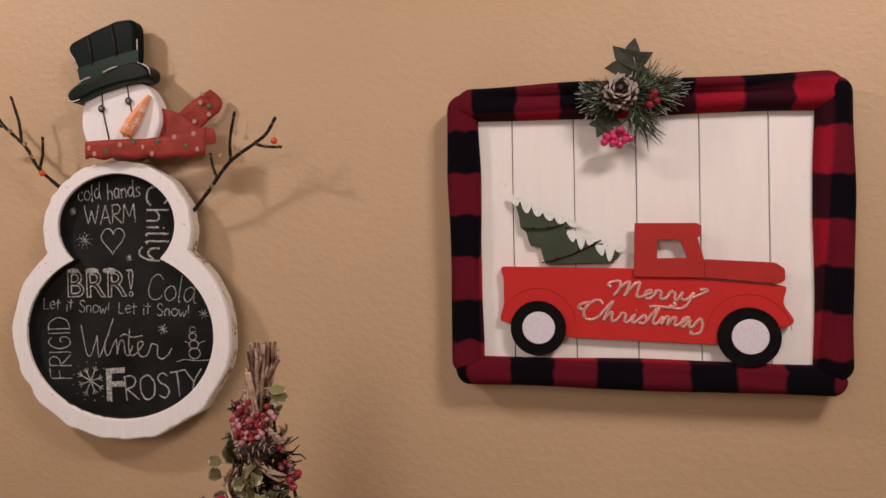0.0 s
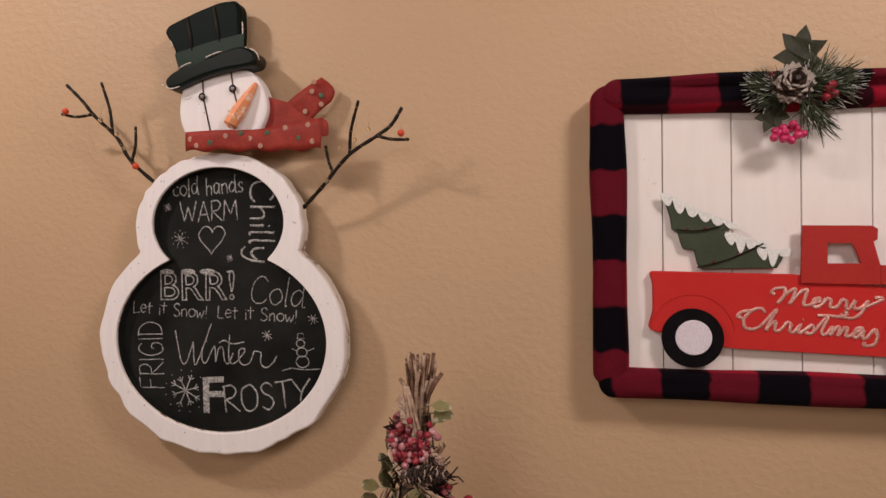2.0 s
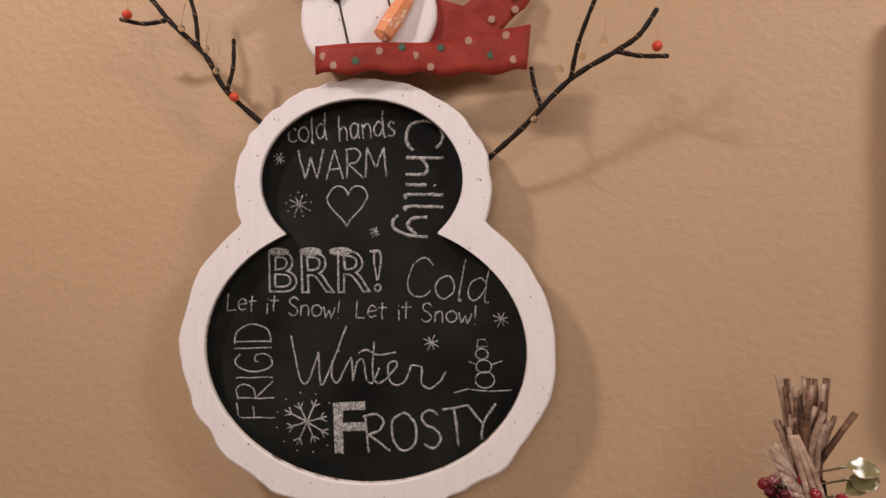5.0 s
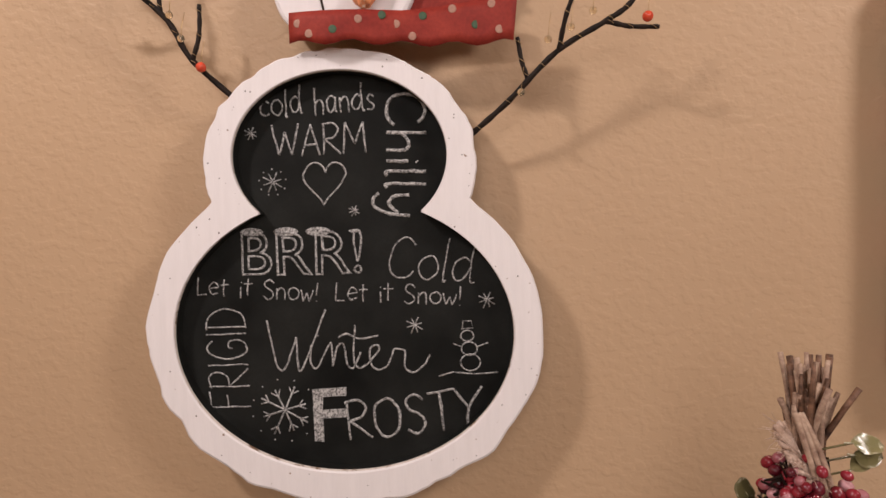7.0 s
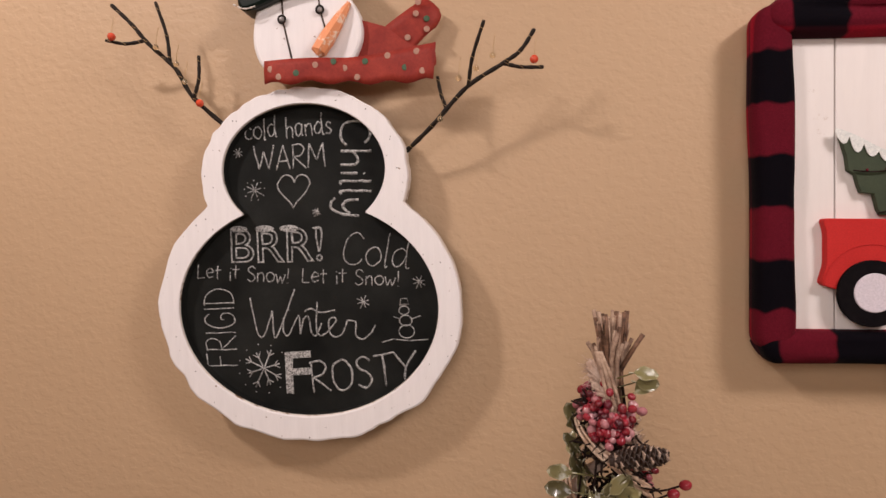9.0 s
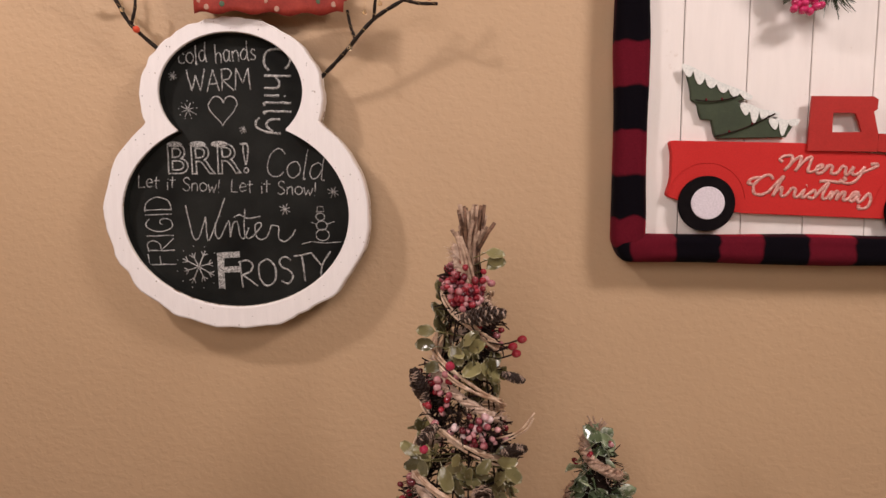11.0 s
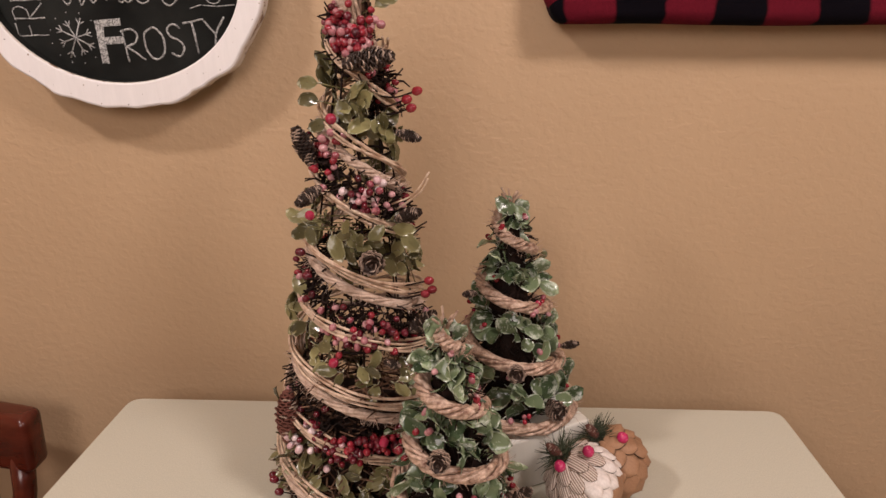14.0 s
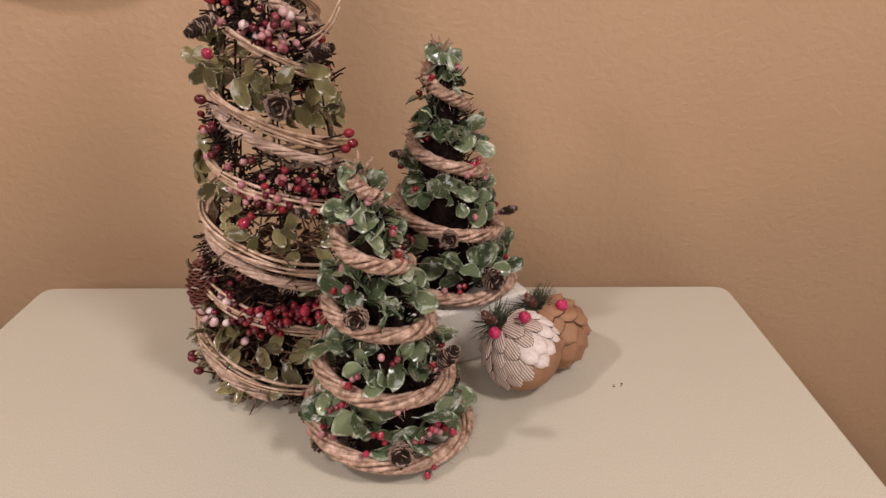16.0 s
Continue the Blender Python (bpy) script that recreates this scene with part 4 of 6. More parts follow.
# ---- shared small pieces ----
def cone_geo(length, radius, rows, rng, tips=0.25, scale=1.0):
    """A pine cone along +z: overlapping pointed scales round a core."""
    g = Geo()
    g.tube([(0, 0, 0), (0, 0, length * 0.5), (0, 0, length * 0.97)], [radius * 0.45, radius * 0.5, radius * 0.12], 8)
    n = rows * 9
    for i in range(n):
        u = (i + 0.5) / n
        a = i * 2.39996
        r = radius * (math.sin(math.pi * (0.12 + 0.80 * u)) ** 0.7)
        z = length * (0.02 + 0.9 * u)
        sw, sl = radius * 0.34 * scale, radius * 0.62 * scale
        out, side = Vector((math.cos(a), math.sin(a), 0)), Vector((-math.sin(a), math.cos(a), 0))
        root = out * r * 0.35 + Vector((0, 0, z - sl * 0.25))
        tip = out * r * rng.uniform(0.92, 1.08) + Vector((0, 0, z + sl * 0.55))
        mid = root.lerp(tip, 0.66)
        th = Vector((0, 0, radius * 0.10)) - out * radius * 0.02
        g.add([root - side * sw * 0.4, root + side * sw * 0.4, mid + side * sw, tip, mid - side * sw,
               mid + side * sw - th, tip - th * 1.2, mid - side * sw - th],
              [(0, 1, 2, 4), (2, 5, 7, 4), (1, 5, 2), (0, 4, 7), (0, 7, 5, 1)])
        g.add([mid + side * sw, tip, mid - side * sw, mid + side * sw - th, tip - th * 1.2, mid - side * sw - th],
              [(0, 1, 2), (0, 3, 4, 1), (1, 4, 5, 2), (3, 5, 4)], 1 if rng.random() < tips else 0)
    return g


def leaf_geo(length, width, cup, bend, pointed):
    g = Geo()
    nl, cols = 7, (-1, -0.80, 0, 0.80, 1)
    vs = []
    for i in range(nl + 1):
        t = i / nl
        w = width * 0.5 * (1 + 0.07 * math.sin(11 * t + 300 * width)) * (math.sin(math.pi * min(1, t * 0.98 + 0.02)) ** (0.9 if pointed else 0.55))
        for c in cols:
            vs.append((c * w, length * t, cup * abs(c) ** 1.5 * w - bend * t * t * length + 0.07 * width * math.sin(5 * t + 3 * c) + 0.05 * width * math.sin(9 * t - 4 * c)))
    m = len(cols)
    k = len(g.v)
    g.v += vs
    for i in range(nl):
        for j in range(m - 1):
            a = k + i * m + j
            g.f.append((a, a + 1, a + m + 1, a + m))
            g.m.append(1 if j in (0, m - 2) or i == nl - 1 else 0)
    g.tube([(0, -length * 0.22, -length * 0.03), (0, 0, 0), (0, length * 0.5, 0.0004 - bend * 0.25 * length)], [0.0007, 0.0006, 0.0003], 4, 1)
    return g


def berry_geo(r):
    g = Geo()
    g.ball((0, 0, r * 0.9), r, 7, 10, 0, (1, 1, 1.2))
    g.tube([(0, 0, 0), (0.001, 0, -r * 1.6)], 0.0005, 4, 1)
    return g


RNG = random.Random(21)
CONES = [cone_geo(1, 0.215, 14, RNG, 0.30).mesh("pine_cone", [CONE_BROWN, CONE_TIP], False) for _ in range(2)]
CONES_RED = cone_geo(1, 0.23, 14, RNG, 0.2).mesh("pine_cone", [CONE_RED, CONE_TIP], False)
CONE_SIGN = cone_geo(1, 0.5, 12, RNG, 0.75, 0.62).mesh("pine_cone", [CONE_BROWN, SIGN_TIP], False)
CONE_FROST = cone_geo(1, 0.5, 8, RNG, 0.7, 0.75).mesh("pine_cone", [CONE_BROWN, CONE_TIP], False)
LEAVES_OLIVE = [leaf_geo(ln, w, c, b, False).mesh("leaf", [LEAF_OLIVE, LEAF_OLIVE_EDGE]) for ln, w, c, b in ((0.022, 0.0135, 0.2, 0.1), (0.025, 0.0150, 0.35, 0.25), (0.020, 0.0120, 0.1, -0.1))]
LEAVES_ROUND = [leaf_geo(ln, w, c, b, False).mesh("leaf", [LEAF_GREEN, LEAF_GREEN_EDGE]) for ln, w, c, b in ((0.031, 0.026, 0.35, 0.2), (0.029, 0.027, 0.2, 0.4), (0.033, 0.023, 0.4, -0.2), (0.027, 0.024, 0.45, 0.25), (0.031, 0.020, 0.35, 0.35), (0.025, 0.024, -0.3, 0.15))]
BERRIES = {k: berry_geo(1.0).mesh("berry", [m, DARK_TWIG_SHADE]) for k, m in (("pink", BERRY_PINK), ("bright", BERRY_BRIGHT), ("white", BERRY_WHITE), ("red", BERRY_RED), ("frost", BERRY_FROST), ("dark", BERRY_DARK))}


def aim(at, way, size=1.0, spin=0.0):
    """A pose at a place with local z along a direction."""
    q = Vector(way).normalized().to_track_quat("Z", "Y")
    return Matrix.Translation(at) @ q.to_matrix().to_4x4() @ Matrix.Rotation(spin, 4, "Z") @ Matrix.Scale(size, 4)


def leaf_face(at, normal, way, size=1.0):
    """A leaf that shows its face along the normal and runs along way."""
    zv = Vector(normal).normalized()
    yv = Vector(way) - zv * zv.dot(Vector(way))
    yv.normalize()
    xv = yv.cross(zv)
    return Matrix.Translation(at) @ Matrix((xv, yv, zv)).transposed().to_4x4() @ Matrix.Scale(size, 4)


def leaf_pose(at, out, lift, spin, size=1.0):
    """A leaf whose length runs outward and up or down, its face turned by spin."""
    d = (Vector(out) + Vector((0, 0, lift))).normalized()
    q = d.to_track_quat("Y", "Z")
    return Matrix.Translation(at) @ q.to_matrix().to_4x4() @ Matrix.Rotation(spin, 4, "Y") @ Matrix.Scale(size, 4)


# ---- plaid sign with the truck ----
def build_sign():
    cx, cz, W, H = 0.098, 1.482, 0.515, 0.400
    s = thing("truck_sign", (cx, WALL_Y, cz - H / 2), "white plank holiday sign wrapped in red and black buffalo check", "wall decoration")
    back = 0.955
    box("hanger", -0.05, 0.25, back, WALL_Y, 1.56, 1.60, GROOVE, s, "dark wooden hanger behind the planks")
    # planks
    edges = [-0.150, -0.0765, 0.0105, 0.0950, 0.1785, 0.2665, 0.345]
    for i, (a, b) in enumerate(zip(edges, edges[1:])):
        box("plank", a + 0.0005 + 0.0002 * (i % 2), b - 0.0005, 0.930, back, cz - H / 2 + 0.012, cz + H / 2 - 0.012, PLANK, s, bevel=0.0012)
    box("backing", -0.146, 0.341, 0.934, back - 0.001, cz - H / 2 + 0.016, cz + H / 2 - 0.016, GROOVE, s)

    # rolled fleece along the four sides
    def roll(name, p, q, half, deep, u0, v0, lobes, seed, inner_swell):
        p, q = Vector(p), Vector(q)
        d = (q - p).normalized()
        side = Vector((-d.z, 0, d.x))
        L = (q - p).length
        n, m = 64, 30
        g = Geo()
        uvs = []
        for i in range(n + 1):
            u = 0.5 - 0.5 * math.cos(math.pi * i / n)
            near = min(L * u, L * (1 - u)) / (half * 0.9)
            end = 1.0 if near >= 1 else max(0.12, math.sqrt(1 - (1 - near) ** 2))
            c = p + d * (L * u)
            for k in range(m):
                t = 2 * math.pi * k / m
                w = 1 + 0.05 * math.sin(3 * math.pi * u + seed) + 0.06 * noise.noise(Vector((u * 5, seed, math.cos(t))))
                a = half * w * (1 + inner_swell * math.sin(math.pi * u) * (1 if math.cos(t) < 0 else 0))
                fold = 1 - lobes * min(1, max(0, near - 1) / 4) * math.exp(-((math.cos(t) - 0.05 + 0.16 * math.sin(2.2 * u + seed)) / 0.17) ** 2) * (1 if math.sin(t) > 0 else 0)
                dep = deep * fold * (1 + 0.12 * noise.noise(Vector((u * 9, 2 * math.cos(t), seed + 4))))
                off = side * (a * math.copysign(abs(math.cos(t)) ** 0.75, math.cos(t))) * end
                y = 0.930 - dep * math.copysign(abs(math.sin(t)) ** 0.8, math.sin(t)) * (0.5 + 0.5 * end)
                if math.sin(t) < 0:
                    y = 0.930 + 0.030 * abs(math.sin(t)) ** 0.7
                g.v.append((c.x + off.x, y, c.z + off.z))
                uvs.append((u0 + L * u + 0.006 * noise.noise(Vector((u * 14, k * 0.3, seed))), v0 + k / m * 0.12 + 0.012 * math.sin(3 * u + seed)))
        for i in range(n):
            for k in range(m):
                g.f.append((i * m + k, i * m + (k + 1) % m, (i + 1) * m + (k + 1) % m, (i + 1) * m + k))
                g.m.append(0)
        g.f += [tuple(range(m))[::-1], tuple(range(n * m, (n + 1) * m))]
        g.m += [0, 0]
        me = g.mesh(name, CLOTH)
        layer = me.uv_layers.new(name="UVMap")
        for loop in me.loops:
            layer.data[loop.index].uv = uvs[loop.vertex_index]
        return link_part(name, me, s)
    x0, x1, z0, z1 = -0.158, 0.352, cz - H / 2, cz + H / 2
    roll("fleece_wrap", (x0 + 0.012, 0, z0 + 0.002), (x0 + 0.009, 0, z1 + 0.008), 0.022, 0.018, 0.071, 0.0, 0.15, 1.0, 0.14)
    roll("fleece_wrap", (x1 - 0.012, 0, z0 + 0.004), (x1 - 0.007, 0, z1 + 0.002), 0.023, 0.0225, 0.031, -0.016, 0.35, 2.2, 0.10)
    roll("fleece_wrap", (x0 - 0.004, 0, z0 + 0.009), (x1 + 0.003, 0, z0 + 0.003), 0.021, 0.020, 0.042, 0.0, 0.10, 3.1, 0.0)
    roll("fleece_wrap", (x0 + 0.002, 0, z1 - 0.006), (x1 + 0.004, 0, z1 - 0.014), 0.025, 0.023, 0.095, 0.030, 0.85, 4.3, 0.0)

    # truck cut from card, in layers
    body = rounded([(-0.096, 1.441), (0.087, 1.436), (0.13, 1.426), (0.284, 1.411), (0.277, 1.388), (0.292, 1.366), (0.288, 1.359), (0.262, 1.352), (0.20, 1.332), (0.005, 1.340), (-0.060, 1.352), (-0.098, 1.364), (-0.091, 1.386), (-0.091, 1.425)], 0.007, 4)
    truck = bm_part("truck", cutout_bm(body, 0.917, 0.9295, 0.0012), TRUCK_RED, s, "flat red pickup truck with cream glitter lettering")
    # cab and bonnet with a window hole: outline and hole share their corners
    cab = [(0.088, 1.4255), (0.0905, 1.4985), (0.170, 1.4970), (0.1765, 1.4930), (0.176, 1.4800), (0.1715, 1.4770), (0.179, 1.4480), (0.179, 1.4235)]
    win = [(0.119, 1.4500), (0.119, 1.4757), (0.143, 1.4757), (0.1485, 1.4745), (0.1510, 1.4690), (0.1535, 1.4630), (0.1575, 1.4500), (0.145, 1.4500)]
    bonnet = rounded([(0.1794, 1.4480), (0.268, 1.4425), (0.2795, 1.4340), (0.2795, 1.4190), (0.273, 1.4145), (0.1794, 1.4234)], 0.003, 3)
    bm_part("bonnet", cutout_bm(bonnet, 0.9125, 0.9168, 0.0006), CAB_RED, truck)
    bm_part("cab", cutout_bm(cab, 0.9125, 0.9168, 0, [win]), CAB_RED, truck, "darker red cab layer with a window hole")

    def disc(name, x, z, r, ya, yb, mat, label=""):
        g = Geo()
        m = 40
        vs = [(x + rr * math.cos(2 * math.pi * k / m), y, z + rr * math.sin(2 * math.pi * k / m)) for rr, y in ((r, yb), (r, ya + 0.0008), (r - 0.0008, ya)) for k in range(m)]
        fs = [(i * m + k, (i + 1) * m + k, (i + 1) * m + (k + 1) % m, i * m + (k + 1) % m) for i in range(2) for k in range(m)]
        fs.append(tuple(range(2 * m, 3 * m)))
        g.add(vs, fs)
        part(name, g, mat, truck, label, smooth=False)

    def fender(x, z, r):
        g = Geo()
        pts = [(x + r * math.cos(a), 0.9165, z + r * math.sin(a)) for a in [math.pi * (0.02 + 0.96 * i / 24) for i in range(25)]]
        g.tube(pts, [0.0002] + [0.0004] * 23 + [0.0002], 6)
        part("fender_ridge", g, TRUCK_RED, truck)
    for x, z, r in ((-0.043, 1.3535, 0.0385), (0.2345, 1.3435, 0.0395)):
        disc("tyre", x, z, r, 0.911, 0.9165, TYRE, "flat black tyre disc")
        disc("hubcap", x + 0.0008, z + 0.001, r * 0.59, 0.909, 0.9108, HUB, "pale lilac hubcap disc")
        fender(x, z + 0.004, r + 0.014)
    handwriting("lettering", "Merry", 0.054, 1.3985, 0.124, 0.0235, 0.9168, GLITTER, truck, turn=-4, slant=0.25, r=0.0027, label="cream glitter script", depth=1.4)
    handwriting("lettering", "Christmas", 0.012, 1.3665, 0.166, 0.0255, 0.9168, GLITTER, truck, turn=-4, slant=0.22, r=0.0027, label="cream glitter script", depth=1.4)

    # the felled fir on the truck bed
    fir = [(-0.076, 1.5395)]
    fir += [(-0.050, 1.5270), (-0.020, 1.5130), (0.010, 1.4965), (-0.004, 1.4935), (0.004, 1.4860), (0.026, 1.4800), (0.047, 1.4735), (0.036, 1.4700), (0.044, 1.4650), (0.072, 1.4620), (0.062, 1.4440)]
    fir += [(-0.030, 1.4430), (-0.034, 1.4500), (-0.038, 1.4680), (-0.052, 1.4700), (-0.055, 1.4780), (-0.058, 1.4900), (-0.066, 1.4960), (-0.068, 1.5120)]
    tree = bm_part("fir_tree", cutout_bm(fir, 0.920, 0.928, 0.001), PINE_CARD, s, "flat dark green fir with snowy edge")
    for (xa, za), (xb, zb), drops, thick in (((-0.081, 1.5430), (0.014, 1.4975), 6, 0.015), ((-0.001, 1.4890), (0.051, 1.4745), 4, 0.018), ((0.038, 1.4690), (0.078, 1.4650), 3, 0.020)):
        top, low = [], []
        for i in range(31):
            u = i / 30
            x, z = xa + (xb - xa) * u, za + (zb - za) * u + 0.0012 * math.sin(u * 9)
            fall = abs(math.sin(math.pi * drops * u)) ** 0.7 * (0.6 + 0.4 * math.sin(5 * u + xa * 70) ** 2) * (0.35 + 0.65 * math.sin(math.pi * min(1, u + 0.15)))
            top.append((x + 0.001, z + 0.0020))
            low.append((x - 0.0005, z - 0.0022 - thick * fall))
        bm_part("snow_edge", cutout_bm(top + low[::-1], 0.9185, 0.9198, 0), SNOW, tree, "scalloped white glitter snow")
    for a, b in (((-0.062, 1.4955), (-0.006, 1.4995)), ((-0.036, 1.4455), (0.045, 1.4760))):
        g = Geo()
        pts = [(a[0] + (b[0] - a[0]) * i / 8, 0.917, a[1] + (b[1] - a[1]) * i / 8 - 0.004 * math.sin(math.pi * i / 8)) for i in range(9)]
        g.tube(pts, 0.0010, 5)
        for k in (2, 5):
            g.ball((pts[k][0], 0.9155, pts[k][2] + 0.002), 0.0018, 5, 7, 1)
        part("garland", g, [DARK_TWIG_SHADE, BERRY_DARK], tree)

    # the greenery tied on the top edge
    cxp, czp = 0.076, 1.668
    spray = Geo()
    rng = random.Random(5)
    root = Vector((cxp, 0.900, czp))
    for cen, spread, count, ln in (((-1, 0.15), 0.6, 95, 0.058), ((1, 0.12), 0.5, 150, 0.076), ((0.55, -0.75), 0.5, 100, 0.070), ((-0.9, -0.35), 0.45, 60, 0.052), ((0.75, 0.5), 0.5, 70, 0.060), ((0, 0), 1.5, 60, 0.05)):
        base_a = math.atan2(cen[1], cen[0])
        for k in range(count):
            stem = rng.uniform(0.1, 0.62) * ln
            sa = base_a + rng.gauss(0, 0.12)
            p = root + Vector((math.cos(sa) * stem, rng.uniform(-0.008, 0.006), math.sin(sa) * stem))
            a = base_a + rng.gauss(0, spread)
            l = ln * rng.uniform(0.35, 0.62)
            q = p + Vector((math.cos(a) * l, -rng.uniform(0.0, 0.4) * l, math.sin(a) * l))
            mid = p.lerp(q, 0.75)
            spray.tube([p, p.lerp(q, 0.5) + Vector((0, -0.001, 0.001)), mid], [0.0008, 0.0007, 0.0006], 4, 0)
            spray.tube([mid, q], [0.0006, 0.0003], 4, 1 if rng.random() < 0.5 else 0)
    part("pine_needles", spray, [NEEDLE, NEEDLE_TIP], s, "sprig of frosted green pine needles")

    def holly(at, angle, size, y):
        out = []
        for i in range(56):
            t = 2 * math.pi * i / 56
            tooth = 1 - abs(math.asin(math.sin(3.5 * t + math.pi / 2))) / (math.pi / 2)
            r = 0.62 - 0.26 * tooth ** 0.7 + 0.10 * math.cos(t) ** 2
            lx, lz = math.cos(t) * r * 1.05 + 0.50, math.sin(t) * r * 0.98
            c, sn = math.cos(angle), math.sin(angle)
            out.append((at[0] + size * (lx * c - lz * sn), at[1] + size * (lx * sn + lz * c)))
        bm = cutout_bm(out, y, y + 0.0012, 0)
        for v in bm.verts:
            v.co.y += 0.010 * math.sin((v.co.x - at[0]) * 90) * 0.4
        bm_part("holly_leaf", bm, HOLLY, s, "dark green holly leaf")
    holly((0.080, 1.684), radians(78), 0.054, 0.903)
    holly((0.062, 1.655), radians(-118), 0.036, 0.902)
    piece("pine_cone", CONE_SIGN, aim((0.073, 0.914, 1.671), (-0.05, -1, 0.08), 0.050), s, "frosted brown pine cone")
    for k in range(14):
        a = k * 2.4
        r = 0.0042 * math.sqrt(k)
        piece("berry", BERRIES["pink"], aim((0.066 + r * math.cos(a) * 1.15, 0.900 - rng.uniform(0, 0.008), 1.612 + r * math.sin(a) * 0.85), (rng.uniform(-.5, .5), -1, rng.uniform(-.5, .5)), 0.0052), s)
    for x, z in ((0.110, 1.664), (0.117, 1.658), (0.108, 1.654), (0.115, 1.669)):
        piece("berry", BERRIES["red"], aim((x, 0.893, z), (0.2, -1, 0), 0.0055), s)


build_sign()


# ---- twig and berry trees on the table ----
def turn_at(z, z_front, pitch):
    """The angle at height z of a winding that comes down from left to right across its front."""
    return -math.pi / 2 - 2 * math.pi * (z - z_front) / pitch


def wind(base, height, radius, z_front, pitch, z_top, z_low, step=0.10):
    """Places along the winding, as (place, angle, height)."""
    out = []
    a0, a1 = turn_at(z_top, z_front, pitch), turn_at(z_low, z_front, pitch)
    n = int(abs(a1 - a0) / step)
    for i in range(n + 1):
        a = a0 + (a1 - a0) * i / n
        z = z_top + (z_low - z_top) * i / n
        r = radius(z)
        cx, cy = base(z)
        out.append((Vector((cx + r * math.cos(a), cy + r * math.sin(a), z)), a, z))
    return out


def twisted(geo, path, thick, strands, lay, rng, fuzz=0, gauge=0.56):
    """A rope of strands laid round one another along a path."""
    n = len(path)
    for s in range(strands):
        pts = []
        for i, (p, a, z) in enumerate(path):
            ph = 2 * math.pi * s / strands + i * lay
            out = Vector((math.cos(a), math.sin(a), 0))
            w = thick * 0.5 * (0.80 + 0.34 * abs(math.cos(ph * 1.0 - i * lay + i * lay)) if strands > 4 else 1)
            w *= 1 + 0.10 * noise.noise(Vector((i * 0.35, s * 3.1, thick * 100)))
            pts.append(p + out * (math.cos(ph) * w) + Vector((0, 0, math.sin(ph) * w)))
        geo.tube(pts, [thick * gauge * (1 + 0.12 * math.sin(i * 1.7 + s)) for i in range(n)], 7)
    for k in range(fuzz):
        p, a, z = path[rng.randrange(n)]
        d = Vector((math.cos(a) + rng.gauss(0, 0.6), math.sin(a) + rng.gauss(0, 0.6), rng.gauss(0, 0.7))).normalized()
        e = p + d * thick * rng.uniform(1.0, 1.9)
        geo.tube([p + d * thick * 0.5, p.lerp(e, 0.7) + Vector((rng.gauss(0, .001), 0, rng.gauss(0, .001))), e], [0.0003, 0.00025, 0.00015], 3, 0, False)


